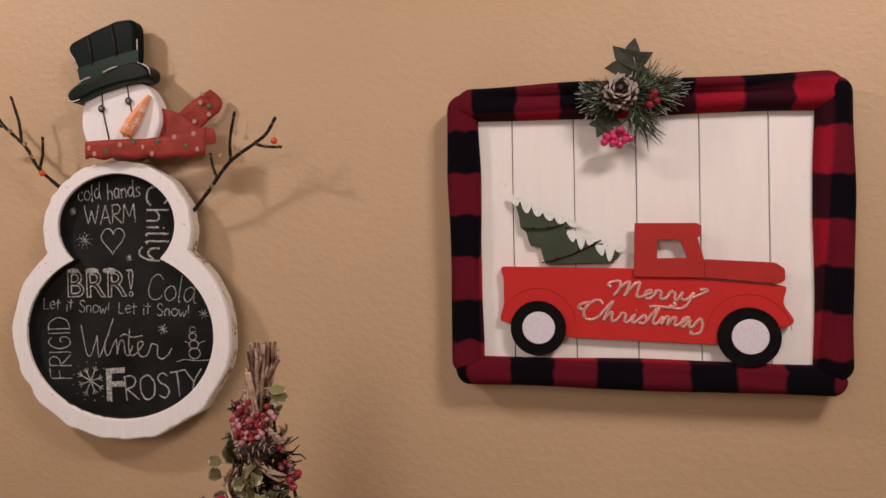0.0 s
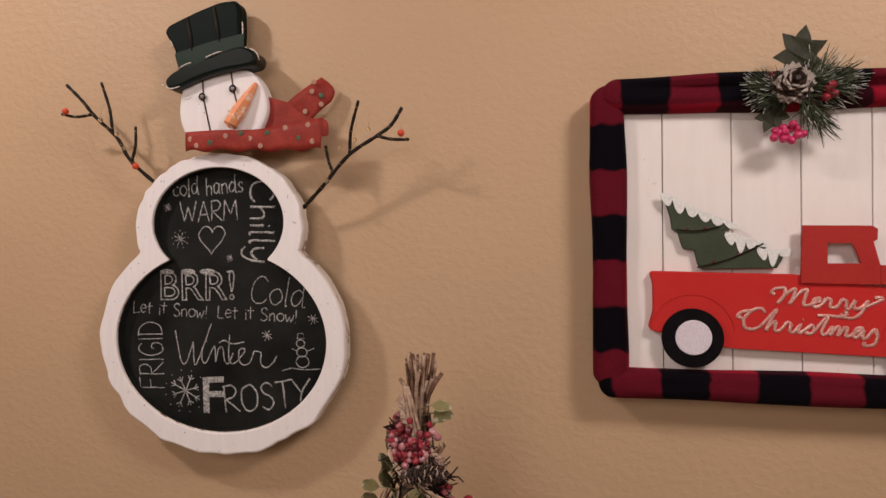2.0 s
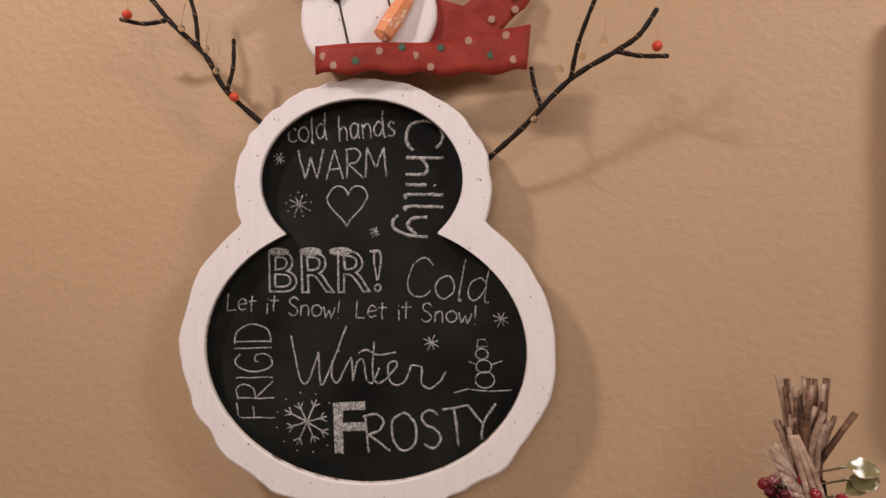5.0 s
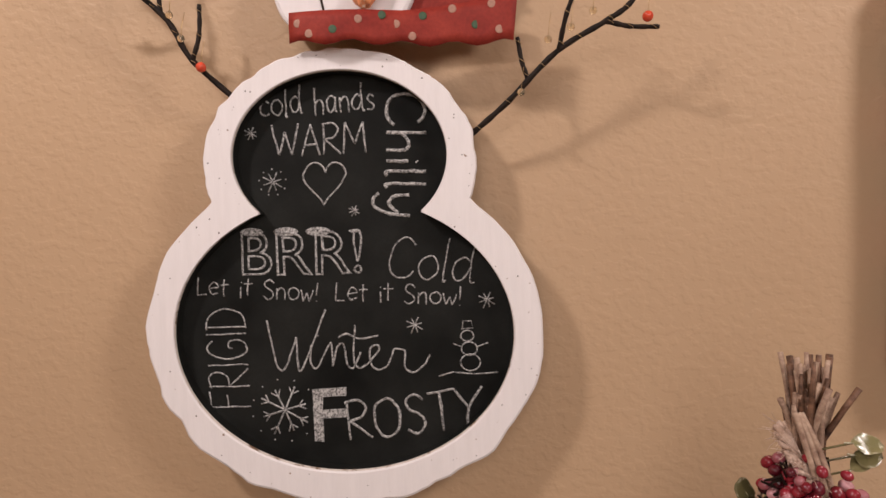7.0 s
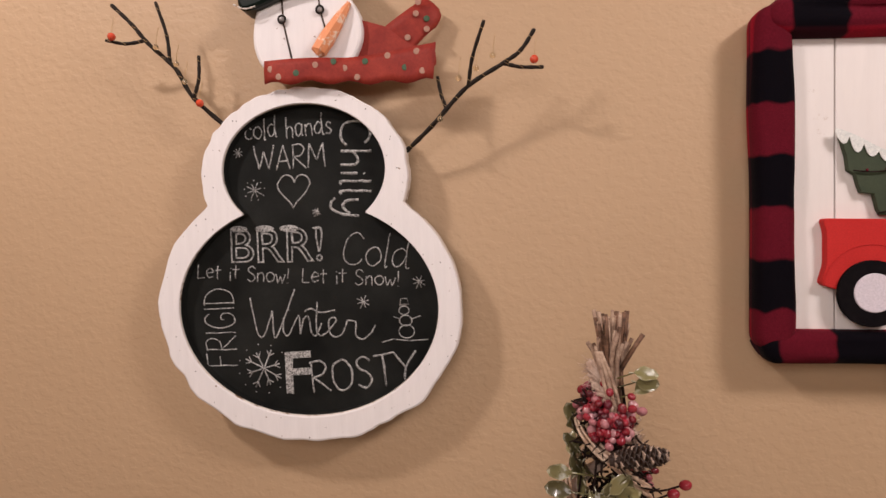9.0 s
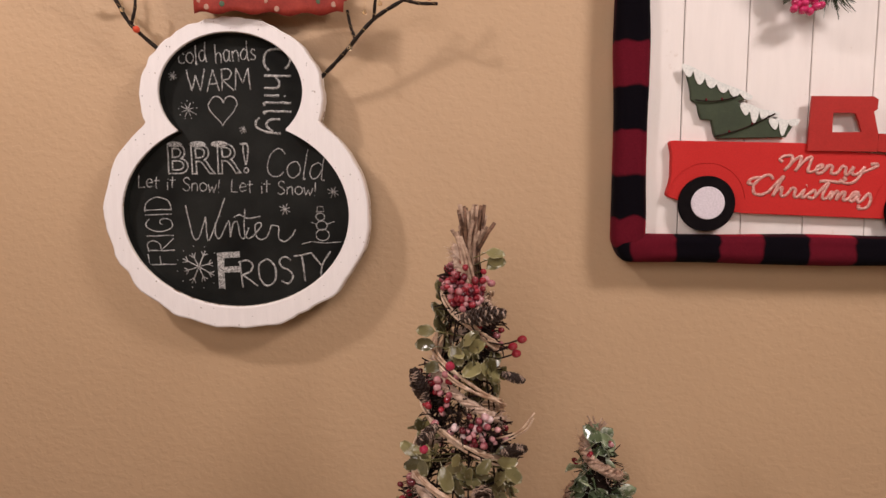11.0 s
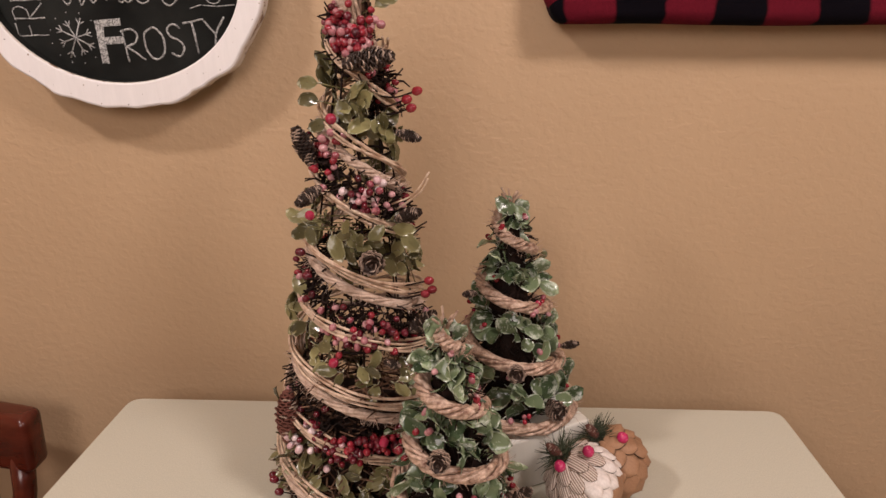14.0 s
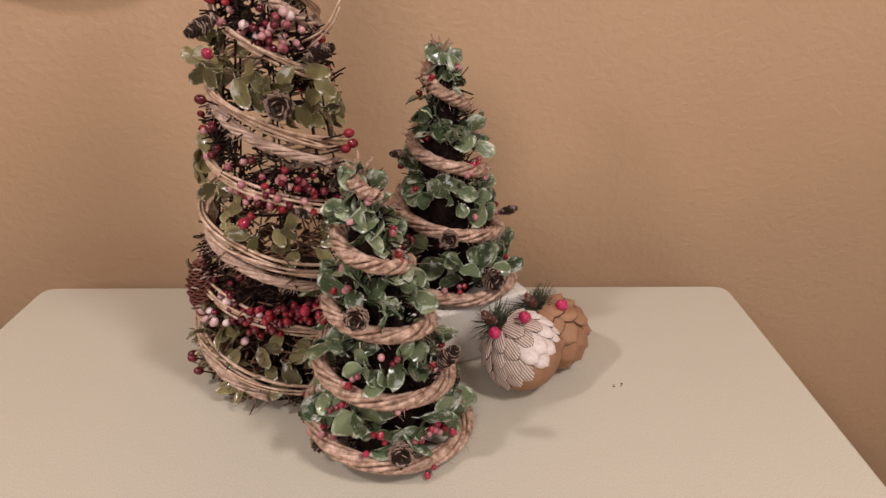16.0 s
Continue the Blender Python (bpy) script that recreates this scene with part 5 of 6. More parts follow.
def tall_tree():
    rng = random.Random(11)
    bx, by = -0.386, 0.712
    t = thing("tall_twig_tree", (bx, by, TABLE_Z), "tall open grapevine cone tree with berries, leaves and pine cones", "decorative tree")

    def axis(z):
        k = (z - TABLE_Z) / 0.6
        return bx + 0.021 * k, by + 0.008 * k

    def radius(z):
        return max(0.014, 0.098 - 0.155 * (z - TABLE_Z))

    def coil(*args):
        """A winding that also leans down from left to right."""
        return [(Vector((p.x, p.y, p.z - 0.11 * (p.x - axis(z)[0]))), a, z) for p, a, z in wind(*args)]
    # wire cage
    for k in range(8):
        a = 2 * math.pi * k / 8 + 0.2
        g = Geo()
        pts = []
        for i in range(9):
            z = TABLE_Z + 0.004 + 0.54 * i / 8
            c, r = axis(z), radius(z) * 0.90
            pts.append((c[0] + r * math.cos(a), c[1] + r * math.sin(a), z))
        g.tube(pts, 0.0011, 5)
        part("cage_wire", g, DARK_TWIG_SHADE, t)
    for z in (0.754, 0.85, 0.95, 1.05, 1.15):
        c, r = axis(z), radius(z) * 0.90
        g = Geo()
        g.tube([(c[0] + r * math.cos(2 * math.pi * i / 28), c[1] + r * math.sin(2 * math.pi * i / 28), z) for i in range(29)], 0.0015, 5)
        part("cage_ring", g, DARK_TWIG_SHADE, t)
    # near-black filler added inside the foot so it is not see-through
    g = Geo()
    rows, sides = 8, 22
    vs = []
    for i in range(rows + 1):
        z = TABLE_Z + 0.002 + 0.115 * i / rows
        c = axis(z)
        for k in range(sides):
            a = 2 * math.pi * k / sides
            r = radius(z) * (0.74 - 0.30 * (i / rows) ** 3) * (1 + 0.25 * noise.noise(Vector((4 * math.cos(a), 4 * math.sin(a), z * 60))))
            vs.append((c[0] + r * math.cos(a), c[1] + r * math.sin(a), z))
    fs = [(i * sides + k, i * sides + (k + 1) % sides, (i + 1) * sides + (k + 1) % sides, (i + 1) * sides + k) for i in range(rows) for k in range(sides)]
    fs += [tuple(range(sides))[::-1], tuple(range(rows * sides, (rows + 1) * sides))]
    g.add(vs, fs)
    part("dark_filler", g, DARK_TWIG_SHADE, t)
    # grapevine strands
    for s in range(11):
        path = coil(axis, 0.6, lambda z: radius(z) + 0.003, (0.911 if s % 2 else 0.975) + rng.uniform(-0.0045, 0.0045), 0.128, 1.265 - 0.01 * rng.random(), 0.772)
        g = Geo()
        w0 = rng.uniform(0, 6)
        pts = []
        for i, (p, a, z) in enumerate(path):
            out = Vector((math.cos(a), math.sin(a), 0))
            pts.append(p + out * (0.005 + 0.003 * math.sin(i * 0.23 + w0)) + Vector((0, 0, 0.0035 * math.sin(i * 0.13 + w0 * 2) + 0.0012 * math.sin(i * 0.41 + w0))))
        g.tube(pts, rng.uniform(0.0012, 0.0020), 5)
        part("vine_strand", g, VINE, t)
    # fuzzy jute between
    path = coil(axis, 0.6, lambda z: radius(z) + 0.001, 0.892, 0.128, 1.31, 0.765)
    g = Geo()
    twisted(g, path, 0.0056, 2, 0.40, rng, 0)
    twisted(g, path, 0.0084, 7, 0.40, rng, 1700, 0.20)
    part("jute_rope", g, JUTE, t, "fuzzy tan jute rope")
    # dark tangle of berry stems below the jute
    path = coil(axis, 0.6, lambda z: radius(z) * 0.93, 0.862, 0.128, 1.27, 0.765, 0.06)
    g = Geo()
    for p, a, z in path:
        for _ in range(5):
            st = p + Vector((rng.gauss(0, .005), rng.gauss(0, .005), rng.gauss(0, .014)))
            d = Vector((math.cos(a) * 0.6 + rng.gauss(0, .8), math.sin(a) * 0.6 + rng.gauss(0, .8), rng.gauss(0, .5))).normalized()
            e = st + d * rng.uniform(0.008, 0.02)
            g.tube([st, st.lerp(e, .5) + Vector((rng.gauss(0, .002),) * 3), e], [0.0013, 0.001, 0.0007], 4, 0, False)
    part("stem_tangle", g, DARK_TWIG_SHADE, t)
    n = 0
    for i, (p, a, z) in enumerate(path):
        if i % 2 and n < 210:
            n += 1
            out = Vector((math.cos(a), math.sin(a), 0))
            kind = rng.choice(("frost", "frost", "dark", "dark", "frost", "red")) if z < 1.2 else rng.choice(("frost", "frost", "red"))
            at = p + out * rng.uniform(0.002, 0.014) + Vector((rng.gauss(0, .003), rng.gauss(0, .003), rng.gauss(0, .011)))
            piece("berry", BERRIES[kind], aim(at, out + Vector((rng.gauss(0, .5), rng.gauss(0, .5), rng.gauss(0.1, .5))), rng.uniform(0.0030, 0.0043)), t)
    # thick clusters seen on the front and at the neck
    for cxa, cz, cnt, kinds in ((0.12, 0.855, 70, ("red", "dark", "dark")), (0.25, 0.972, 38, ("frost", "red", "dark")), (-0.05, 1.262, 70, ("frost", "red", "red", "frost", "dark")), (-0.75, 1.284, 34, ("red", "red", "frost", "dark")), (0.7, 1.276, 8, ("red", "frost")), (-0.72, 0.842, 11, ("white",)), (-0.38, 0.858, 5, ("white",)), (0.3, 1.115, 24, ("frost", "white", "dark")), (-0.75, 1.160, 20, ("frost", "red"))):
        for k in range(cnt):
            z = cz + rng.gauss(0, 0.008)
            a = -math.pi / 2 + cxa + rng.gauss(0, 0.22 if cnt < 30 else 0.34)
            c, r = axis(z), radius(z) + rng.uniform(0.0, 0.012)
            piece("berry", BERRIES[rng.choice(kinds)], aim((c[0] + r * math.cos(a), c[1] + r * math.sin(a), z), (math.cos(a), math.sin(a), rng.gauss(0, .4)), rng.uniform(0.0032, 0.0044)), t)
    # single bright berries, and sprigs of berries that stand out sideways
    for x, y, z in ((-0.385, 0.689 - 0.03, 1.192), (-0.414, 0.668, 1.097), (-0.393, 0.632, 0.953), (-0.345, 0.628, 0.862)):
        piece("berry", BERRIES["bright"], aim((x, y, z), (0, -1, 0.2), 0.0054), t, "single bright red berry")
    for x, y, z, sx in ((-0.322, 0.690, 1.205, 1), (-0.312, 0.69, 1.213, 1), (-0.318, 0.69, 1.197, 1), (-0.425, 0.67, 1.056, -1), (-0.420, 0.67, 1.030, -1), (-0.303, 0.68, 1.022, 1), (-0.300, 0.68, 1.012, 1), (-0.307, 0.68, 1.007, 1), (-0.482, 0.675, 0.775, -1), (-0.470, 0.655, 0.768, -1), (-0.476, 0.66, 0.781, -1), (-0.345, 0.612, 0.764, 1), (-0.352, 0.610, 0.772, 1)):
        piece("berry", BERRIES["dark" if x < -0.4 else "red"], aim((x, y, z), (sx, -0.3, 0.3), 0.0046), t)
        g = Geo()
        c = axis(z)
        g.tube(curve_pts([(x, y, z), (x + (c[0] - x) * 0.3, y, z - 0.005), (x + (c[0] - x) * 0.55, y + 0.005, z - 0.004)], 3), 0.0009, 4)
        part("berry_stem", g, DARK_TWIG_SHADE, t)
    # leaf sprigs
    path = coil(axis, 0.6, radius, 0.938, 0.128, 1.25, 0.77, 0.26)
    for i, (p, a, z) in enumerate(path):
        out, along = Vector((math.cos(a), math.sin(a), 0)), Vector((-math.sin(a), math.cos(a), 0))
        root = p + out * rng.uniform(-0.002, 0.006) + Vector((0, 0, rng.gauss(0, 0.006)))
        run = along * rng.choice((-1, 1)) + Vector((0, 0, rng.gauss(0.15, 0.4)))
        for q in range(3):
            at = root + run.normalized() * 0.006 * q
            fan = (run.normalized() * (0.5 + 0.5 * (q == 1)) + Vector((0, 0, (-0.9, 0.1, 0.9)[q])) + out * 0.35)
            piece("leaf", rng.choice(LEAVES_OLIVE), leaf_face(at, out + Vector((rng.gauss(0, .45), rng.gauss(0, .45), rng.gauss(0.25, .4))), fan, rng.uniform(0.85, 1.15)), t)
    g = Geo()
    for i in range(1500):
        a, z = rng.uniform(0, 2 * math.pi), TABLE_Z + 0.004 + 0.17 * rng.random() ** 1.3
        c, r = axis(z), radius(z) * rng.uniform(0.78, 1.0)
        st = Vector((c[0] + r * math.cos(a), c[1] + r * math.sin(a), z))
        e = st + Vector((rng.gauss(0, 1), rng.gauss(0, 1), rng.gauss(0, 0.5))).normalized() * rng.uniform(0.012, 0.026)
        e.z = max(e.z, TABLE_Z + 0.002)
        g.tube([st, st.lerp(e, .5), e], [0.0012, 0.001, 0.0006], 4, 0, False)
    part("base_tangle", g, BROWN_TWIG, t, "tangle of dry brown twigs")
    for i in range(130):
        a = rng.uniform(0, 2 * math.pi)
        z = 0.756 + 0.09 * rng.random() ** 1.4
        c, r = axis(z), radius(z)
        out = Vector((math.cos(a), math.sin(a), 0))
        piece("leaf", rng.choice(LEAVES_OLIVE), leaf_pose((c[0] + r * out.x * 0.96, c[1] + r * out.y * 0.96, z), out + Vector((rng.gauss(0, .7), rng.gauss(0, .7), 0)), rng.gauss(0.1, 0.35), rng.gauss(0, 0.7), rng.uniform(0.8, 1.2)), t)
    for x, y, z, dx, dz in ((-0.415, 0.69, 1.205, -1, 0.3), (-0.415, 0.69, 1.222, -1, 0.1), (-0.405, 0.688, 1.185, -0.8, -0.2), (-0.335, 0.700, 1.300, 1, -0.2), (-0.340, 0.702, 1.290, 0.6, 0.5), (-0.338, 0.700, 1.308, 0.9, 0.15),
                            (-0.440, 0.69, 0.998, -1, 0.5), (-0.446, 0.69, 0.985, -1, 0.1), (-0.442, 0.685, 0.970, -0.7, -0.5), (-0.437, 0.68, 1.005, -0.4, 0.9), (-0.430, 0.668, 1.090, -0.6, 0.5), (-0.415, 0.662, 1.086, 0.2, -0.9), (-0.430, 0.668, 1.082, -1, -0.5), (-0.418, 0.660, 1.098, 0.8, 0.2), (-0.325, 0.675, 1.090, 1, 0.4), (-0.323, 0.672, 1.083, 1, -0.2), (-0.318, 0.675, 1.075, 0.7, -0.6)):
        piece("leaf", rng.choice(LEAVES_OLIVE), leaf_face((x - 0.011 * dx, y, z), (0.2 * dx, -1, 0.35 + rng.gauss(0, .3)), (dx, -0.2, dz), 1.0), t)
        g = Geo()
        c, root = axis(z - 0.006), Vector((x - 0.011 * dx, y, z))
        g.tube(curve_pts([root, root.lerp(Vector((c[0], c[1] - 0.5 * radius(z), z - 0.004)), 0.5) + Vector((0, 0, -0.003)), (c[0], c[1] - 0.5 * radius(z), z - 0.010)], 4), 0.0007, 4)
        part("leaf_stem", g, LEAF_OLIVE, t)
    # pine cones
    for at, way, ln, me in (((-0.374, 0.672, 1.240), (1, -0.12, 0.16), 0.050, CONES[0]), ((-0.413, 0.690, 1.140), (-0.35, -0.2, 1), 0.046, CONES[1]), ((-0.318, 0.665, 0.972), (0.75, -0.3, 0.75), 0.040, CONES[0]),
                            ((-0.456, 0.652, 0.842), (0.05, 0.1, 1), 0.060, CONES_RED), ((-0.330, 0.672, 1.092), (0.8, -0.5, 0.4), 0.034, CONES[1]), ((-0.330, 0.690, 1.175), (0.9, -0.3, -0.2), 0.028, CONES[1]), ((-0.352, 0.648, 1.058), (0.1, -1, 0.1), 0.026, CONE_FROST), ((-0.40, 0.655, 1.128), (-0.5, -0.8, -0.3), 0.034, CONES[0])):
        piece("pine_cone", me, aim(at, way, ln, rng.uniform(0, 6)), t)
    # broom-like top of cut stems
    g = Geo()
    for k in range(62):
        a, r = rng.uniform(0, 6.28), 0.0125 * math.sqrt(rng.random())
        c0, c1, c2 = axis(1.26), axis(1.315), axis(1.36)
        fl = rng.uniform(0.9, 1.9)
        zt = 1.360 - rng.random() ** 1.5 * 0.034
        bend = rng.gauss(0, 0.002)
        g.tube([(c0[0] + 1.1 * r * math.cos(a), c0[1] + 1.1 * r * math.sin(a), 1.225), (c1[0] + r * 0.8 * math.cos(a + 0.5), c1[1] + r * 0.8 * math.sin(a + 0.5), 1.305), (c2[0] + r * fl * 0.8 * math.cos(a + 0.6) + bend, c2[1] + r * fl * 0.8 * math.sin(a + 0.6), (zt + 1.315) / 2), (c2[0] + r * fl * math.cos(a + 0.7) + bend * 2, c2[1] + r * fl * math.sin(a + 0.7), zt)], [0.0016, 0.0024, 0.0021, rng.uniform(0.0012, 0.0024)], 6, 1 if rng.random() < 0.35 else 0)
    part("broom_top", g, [TWIG, BROWN_TWIG], t, "bundle of pale and brown cut stems at the top")
    # a flat tan strip that runs down off the neck
    g = Geo()
    for w in (-1, 0, 1):
        g.tube(curve_pts([(axis(1.33)[0] - 0.012 + 0.002 * w, axis(1.33)[1] - 0.012, 1.325), (axis(1.31)[0] - 0.004 + 0.004 * w, axis(1.31)[1] - 0.019, 1.300), (axis(1.28)[0] + 0.004 + 0.004 * w, axis(1.28)[1] - 0.022, 1.272), (axis(1.25)[0] + 0.014 + 0.003 * w, axis(1.25)[1] - 0.020, 1.240)], 5), 0.0019, 6)
    part("binding", g, TWIG, t, "tan fibre strip wound down the neck")
    # stray twig at the side
    g = Geo()
    g.tube(curve_pts([(-0.335, 0.68, 1.105), (-0.312, 0.668, 1.118), (-0.296, 0.66, 1.142)], 4), 0.0010, 5)
    g.tube(curve_pts([(-0.330, 0.68, 1.100), (-0.306, 0.665, 1.120), (-0.297, 0.66, 1.136)], 4), 0.0010, 5)
    part("stray_twig", g, VINE, t)


tall_tree()


def leafy_tree(name, label, bx, by, z0, height, r0, tilt, z_front, pitch, seed, extras):
    rng = random.Random(seed)
    t = thing(name, (bx, by, z0), label, "decorative tree", "small leafy cone trees")
    z1 = z0 + height

    def axis(z):
        k = (z - z0) / height
        return bx + tilt[0] * k, by + tilt[1] * k

    def radius(z):
        return max(0.006, r0 * (1 - (z - z0) / height) ** 0.92 + 0.004)
    # near-black core added as shade behind the gaps, under a dark stem tangle
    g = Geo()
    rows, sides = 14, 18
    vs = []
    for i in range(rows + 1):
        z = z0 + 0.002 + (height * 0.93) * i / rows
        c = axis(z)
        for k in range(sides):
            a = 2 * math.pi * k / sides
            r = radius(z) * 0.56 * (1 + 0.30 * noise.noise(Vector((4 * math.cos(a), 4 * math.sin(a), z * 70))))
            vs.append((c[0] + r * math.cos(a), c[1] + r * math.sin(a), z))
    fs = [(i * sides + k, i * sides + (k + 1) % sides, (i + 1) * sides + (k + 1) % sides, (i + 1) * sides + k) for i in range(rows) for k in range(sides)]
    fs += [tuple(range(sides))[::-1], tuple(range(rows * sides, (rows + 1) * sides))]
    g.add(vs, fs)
    part("dark_filler", g, DARK_TWIG_SHADE, t)
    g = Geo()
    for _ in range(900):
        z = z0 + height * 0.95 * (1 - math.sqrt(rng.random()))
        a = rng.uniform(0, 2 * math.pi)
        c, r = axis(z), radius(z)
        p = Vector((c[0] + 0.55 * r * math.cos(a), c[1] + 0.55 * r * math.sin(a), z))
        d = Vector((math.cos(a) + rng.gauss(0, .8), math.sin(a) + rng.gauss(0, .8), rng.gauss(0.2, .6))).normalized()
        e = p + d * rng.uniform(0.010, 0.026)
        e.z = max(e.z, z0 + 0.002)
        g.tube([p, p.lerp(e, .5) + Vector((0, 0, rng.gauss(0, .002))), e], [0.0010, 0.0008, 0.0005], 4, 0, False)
    part("stem_tangle", g, [DARK_TWIG_SHADE], t)
    # rope
    path = [(Vector((p.x, p.y, max(p.z, z0 + 0.008))), a, z) for p, a, z in wind(axis, height, lambda z: radius(max(z, z0)) * 1.03, z_front, pitch, z1 - 0.014, z0 - 0.35 * pitch)]
    g = Geo()
    twisted(g, path, 0.0074, 2, 0.30, rng, 0)
    twisted(g, path, 0.0108, 7, 0.30, rng, 420, 0.20)
    part("rope", g, PAPER_ROPE, t, "thick twisted brown rope")
    # leaves between the turns, most with their round faces outward
    for frac, spread in ((0.5, 0.008), (0.40, 0.009), (0.62, 0.009)):
        path = wind(axis, height, radius, z_front - pitch * frac, pitch, z1 - 0.022, z0 + 0.014, 0.34)
        for p, a, z in path:
            out, along = Vector((math.cos(a), math.sin(a), 0)), Vector((-math.sin(a), math.cos(a), 0))
            at = p + out * rng.uniform(-0.014, 0.001) + Vector((0, 0, rng.gauss(0, spread)))
            at.z = max(at.z, z0 + 0.018)
            small = 0.70 + 0.30 * (z1 - z) / height
            face = out * rng.uniform(0.3, 1.1) + Vector((rng.gauss(0, .75), rng.gauss(0, .75), rng.gauss(0.35, .7)))
            run = along * rng.gauss(0, 1) + out * rng.uniform(0, 0.8) + Vector((0, 0, rng.gauss(0.2, 0.7)))
            piece("leaf", rng.choice(LEAVES_ROUND), leaf_face(at, face, run, rng.uniform(0.72, 1.12) * small), t)
    # little berries on stems
    for _ in range(58):
        z = z0 + height * 0.96 * (1 - math.sqrt(rng.random())) + 0.004
        a = rng.uniform(0, 2 * math.pi)
        c, r = axis(z), radius(z) * 0.99 + rng.uniform(-0.002, 0.005)
        for q in range(rng.choice((1, 2, 2))):
            piece("berry", BERRIES[rng.choice(("bright", "red", "frost", "frost"))], aim((c[0] + r * math.cos(a + q * 0.09), c[1] + r * math.sin(a + q * 0.09), z + q * 0.003), (math.cos(a), math.sin(a), rng.gauss(0, .6)), rng.uniform(0.0027, 0.0036)), t)
    for at, way, ln, me in extras:
        piece("pine_cone", me, aim(at, way, ln, rng.uniform(0, 6)), t)
    # tuft of clipped stems at the tip
    g = Geo()
    c = axis(z1)
    for k in range(7):
        a = k * 0.9
        g.tube([(c[0], c[1], z1 - 0.02), (c[0] + 0.004 * math.cos(a), c[1] + 0.004 * math.sin(a), z1 - 0.008), (c[0] + 0.012 * math.cos(a), c[1] + 0.012 * math.sin(a), z1 + rng.uniform(-0.004, 0.006))], [0.002, 0.0016, 0.0012], 5)
    part("tip_stems", g, TWIG, t)
    for k in range(5):
        a = -1.2 + 1.3 * k
        piece("leaf", LEAVES_ROUND[k % 3], leaf_face((c[0] + 0.008 * math.cos(a), c[1] + 0.008 * math.sin(a), z1 - 0.022 - 0.005 * k), (math.cos(a), math.sin(a), 0.4), (-math.sin(a) * (k % 2 - 0.5), math.cos(a) * (k % 2 - 0.5), 0.6), 0.85), t)


BOX_Z = TABLE_Z + 0.072
leafy_tree("leafy_tree", "green leafy cone tree with brown rope on a white block", -0.207, 0.765, BOX_Z, 0.273, 0.070, (-0.005, 0.0), 0.905, 0.070, 31,
           [((-0.250, 0.735, 0.985), (-0.7, -0.7, 0.2), 0.022, CONES[0]), ((-0.150, 0.742, 0.915), (0.8, -0.4, 0.4), 0.024, CONES[1]), ((-0.205, 0.702, 0.905), (0.0, -1, 0.2), 0.022, CONE_FROST), ((-0.163, 0.722, 0.846), (0.5, -0.8, 0.1), 0.026, CONE_FROST), ((-0.165, 0.712, 0.860), (0.5, -0.8, 0.1), 0.024, CONES[1])])
leafy_tree("leafy_tree", "green leafy cone tree with brown rope on the tabletop", -0.267, 0.590, TABLE_Z, 0.276, 0.073, (-0.012, 0.0), 0.888, 0.059, 47,
           [((-0.281, 0.545, 0.909), (-0.1, -1, 0.2), 0.022, CONE_FROST), ((-0.252, 0.530, 0.776), (0.2, -1, 0.3), 0.024, CONE_FROST), ((-0.215, 0.553, 0.850), (0.5, -0.4, 0.9), 0.034, CONES[0]), ((-0.318, 0.556, 0.768), (-0.6, -1, 0.2), 0.022, CONE_FROST), ((-0.318, 0.57, 0.985), (-0.6, -0.5, 0.5), 0.020, CONES[1]), ((-0.328, 0.572, 0.775), (-0.9, -0.3, 0.5), 0.024, CONES[1])])


# ---- white block under the middle tree ----
def build_block():
    corner, ang = Vector((-0.111, 0.731, 0)), radians(27)
    w, d = 0.155, 0.125
    bm = box_bm(-w, 0, 0, d, TABLE_Z, BOX_Z, 0.003)
    b = thing("wooden_block", (corner.x, corner.y, TABLE_Z), "whitewashed wooden block riser standing on the table", "wooden block")
    bmesh.ops.transform(bm, matrix=Matrix.Translation(corner) @ Matrix.Rotation(ang, 4, "Z"), verts=bm.verts)
    bm_part("body", bm, BOX_WOOD, b)


build_block()


# ---- paper-petal cone ornaments ----
def petal_mesh(length, width, mat):
    g = Geo()
    nl, nc = 9, 5
    uvs = []
    for layer in (0, 1):
        for i in range(nl + 1):
            t = i / nl
            w = width * 0.5 * (0.75 + 0.25 * math.sin(math.pi * t * 0.8)) * (math.sqrt(max(0, 1 - max(0, (t - 0.50) / 0.50) ** 2)) if t > 0.50 else 1)
            for j in range(nc):
                s = j / (nc - 1) * 2 - 1
                g.v.append((s * w, length * t, -0.12 * s * s * width - 0.16 * length * t * t + (0.0 if layer == 0 else -0.0012)))
                uvs.append((s * w * 120, t))
    half = (nl + 1) * nc
    for i in range(nl):
        for j in range(nc - 1):
            a = i * nc + j
            g.f.append((a, a + 1, a + nc + 1, a + nc))
            g.f.append((half + a, half + a + nc, half + a + nc + 1, half + a + 1))
            g.m += [0, 2]
    rim = [i * nc for i in range(nl + 1)] + [nl * nc + j for j in range(1, nc)] + [i * nc + nc - 1 for i in range(nl - 1, -1, -1)]
    for a, b in zip(rim, rim[1:]):
        g.f.append((a, b, half + b, half + a))
        g.m.append(2)
    me = g.mesh("petal", [mat, KRAFT, PETAL_EDGE])
    layer = me.uv_layers.new(name="UVMap")
    for loop in me.loops:
        layer.data[loop.index].uv = uvs[loop.vertex_index]
    return me


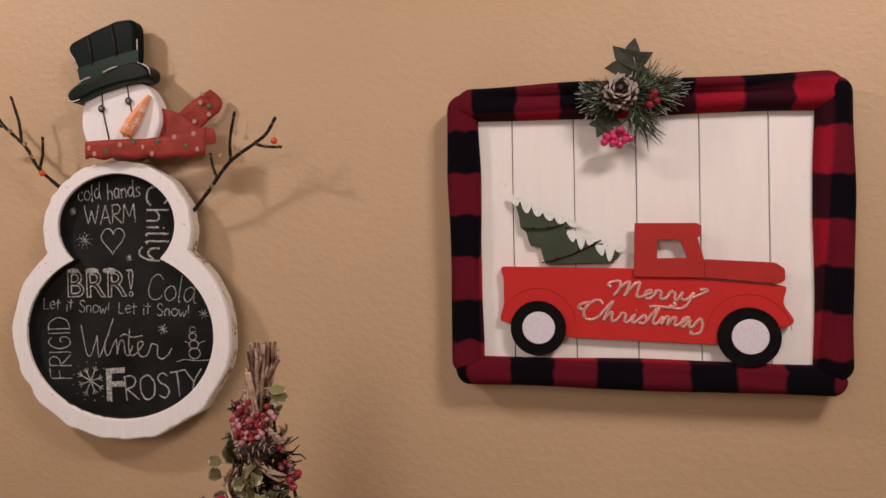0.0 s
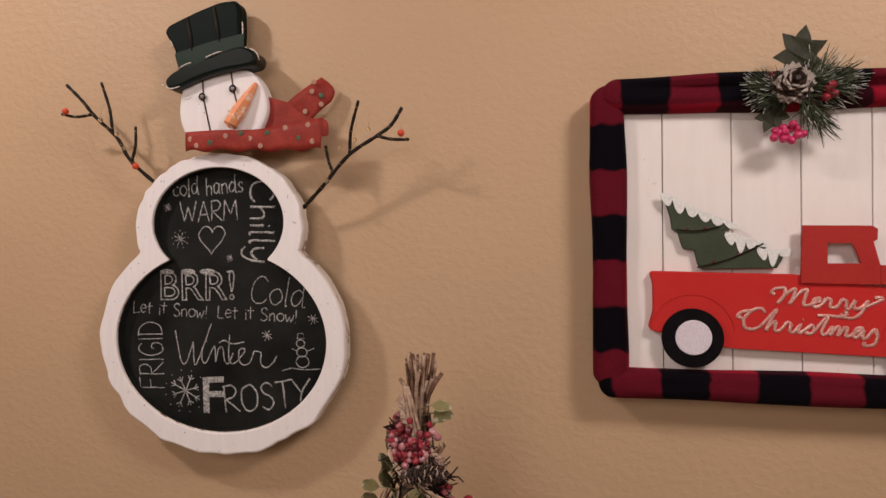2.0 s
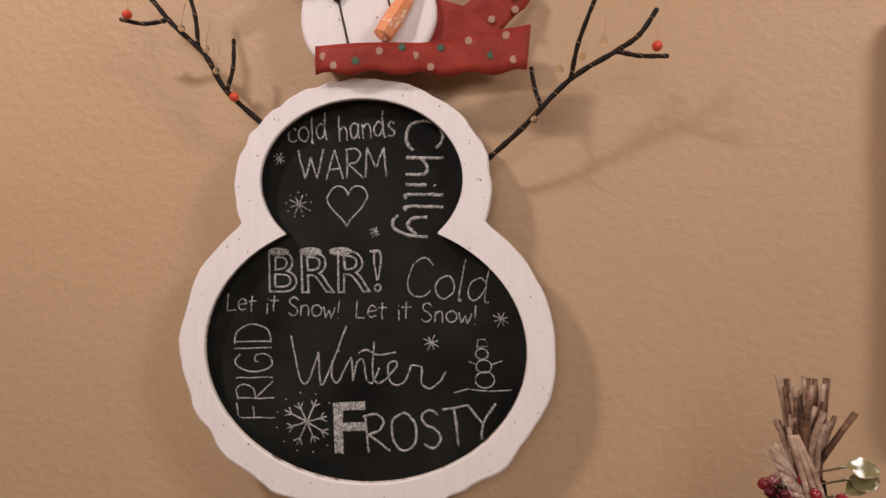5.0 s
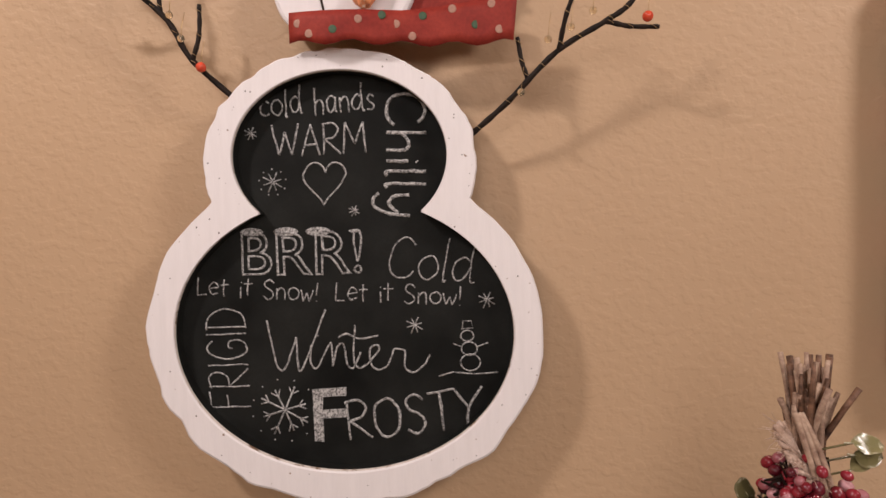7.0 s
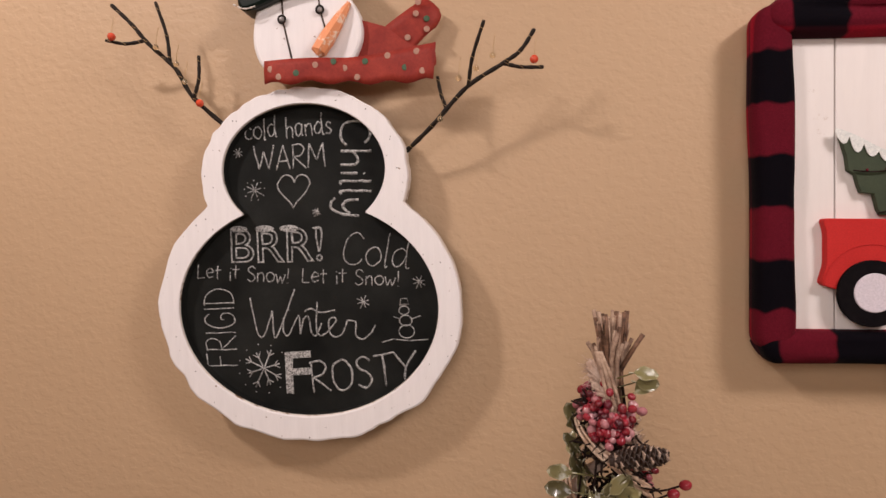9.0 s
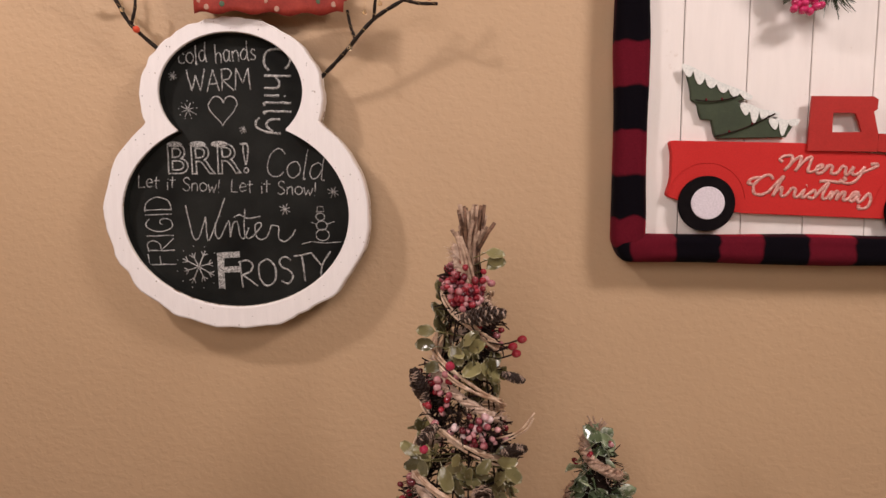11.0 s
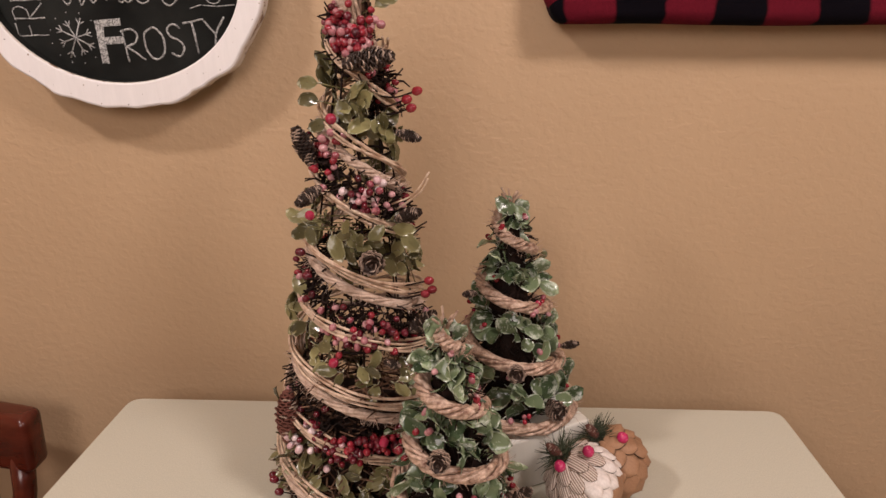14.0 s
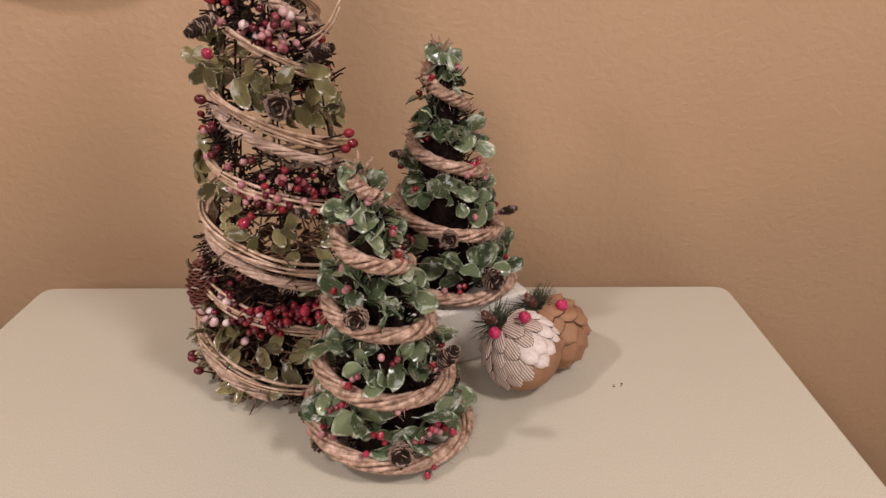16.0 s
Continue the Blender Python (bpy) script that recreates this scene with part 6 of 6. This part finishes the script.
def ornament(centre, radius, axis, washed, seed, label, berries):
    rng = random.Random(seed)
    o = thing("cone_ornament", (centre[0], centre[1], TABLE_Z), label, "ornament", "paper cone ornaments")
    up = Vector(axis).normalized()
    q = up.to_track_quat("Z", "Y").to_matrix().to_4x4()
    M = Matrix.Translation(centre) @ q
    g = Geo()
    g.ball((0, 0, 0), radius * 0.95, 16, 26, 0, (1, 1, 0.95))
    me = g.mesh("core", KRAFT)
    me.transform(M)
    link_part("core", me, o, "smooth brown kraft paper core")
    kinds = {"plain": petal_mesh(radius * (0.56 if washed else 0.64), radius * (0.46 if washed else 0.74), KRAFT), "wash": petal_mesh(radius * 0.56, radius * 0.44, WASHED), "rib": petal_mesh(radius * 0.56, radius * 0.42, CORRUGATED)}
    rows = ((18, 8), (36, 12), (54, 14), (70, 15)) if washed else ((14, 6), (34, 8), (56, 9), (80, 10), (104, 9), (126, 8))
    for i, (lat, count) in enumerate(rows):
        for k in range(count):
            lon = 2 * math.pi * (k + 0.5 * (i % 2)) / count + rng.gauss(0, 0.04)
            th = radians(lat)
            n = Vector((math.sin(th) * math.cos(lon), math.sin(th) * math.sin(lon), math.cos(th)))
            down = Vector((math.cos(th) * math.cos(lon), math.cos(th) * math.sin(lon), -math.sin(th)))
            side = down.cross(n)
            lift = -0.04 if washed else 0.10
            yv = (down + n * lift).normalized()
            zv = side.cross(yv).normalized()
            R = Matrix((side, yv, zv)).transposed().to_4x4()
            at = n * radius * (0.95 + 0.015 * (len(rows) - i))
            if washed:
                facing = (q @ n.to_4d()).to_3d()
                kind = "wash" if facing.x > -0.10 and facing.z > 0.62 else "rib" if rng.random() < 0.9 else "wash"
                if facing.x > 0.30 and facing.z < 0.62:
                    kind = "plain"
            else:
                kind = "plain"
            piece("petal", kinds[kind], M @ Matrix.Translation(at) @ R @ Matrix.Scale(rng.uniform(0.94, 1.06), 4), o)
    # crown: needles, a small cone and berries
    g = Geo()
    top = M @ Vector((0, 0, radius * 1.0))
    for k in range(170):
        a = rng.uniform(0, 2 * math.pi) if rng.random() < 0.4 else rng.gauss(math.pi, 0.7)
        way = (q @ Vector((math.cos(a), math.sin(a), rng.uniform(-0.25, 0.6))).to_4d()).to_3d().normalized()
        l = rng.uniform(0.014, 0.032)
        p = top + Vector((rng.gauss(0, .004), rng.gauss(0, .004), 0))
        g.tube([p, p + way * l * 0.6, p + way * l], [0.0005, 0.0004, 0.0002], 4)
    part("needle_crown", g, NEEDLE, o, "tuft of dark pine needles")
    piece("small_cone", CONES_RED, aim(top - up * 0.004, up + Vector((-0.2, 0.1, 0)), 0.024), o)
    for b in berries:
        piece("berry", BERRIES["pink"], aim(b, (0.1, -1, 0.4), 0.0066), o, "bright pink berry")


ornament((-0.127, 0.656, TABLE_Z + 0.0410), 0.0440, (-0.66, 0.10, 0.75), True, 61, "whitewashed paper petal cone ornament lying on the table", ((-0.160, 0.642, 0.826), (-0.129, 0.652, 0.838)))
ornament((-0.089, 0.697, TABLE_Z + 0.0380), 0.0380, (-0.5, 0.05, 0.86), False, 67, "brown kraft paper petal cone ornament lying on the table", ((-0.084, 0.690, 0.829),))
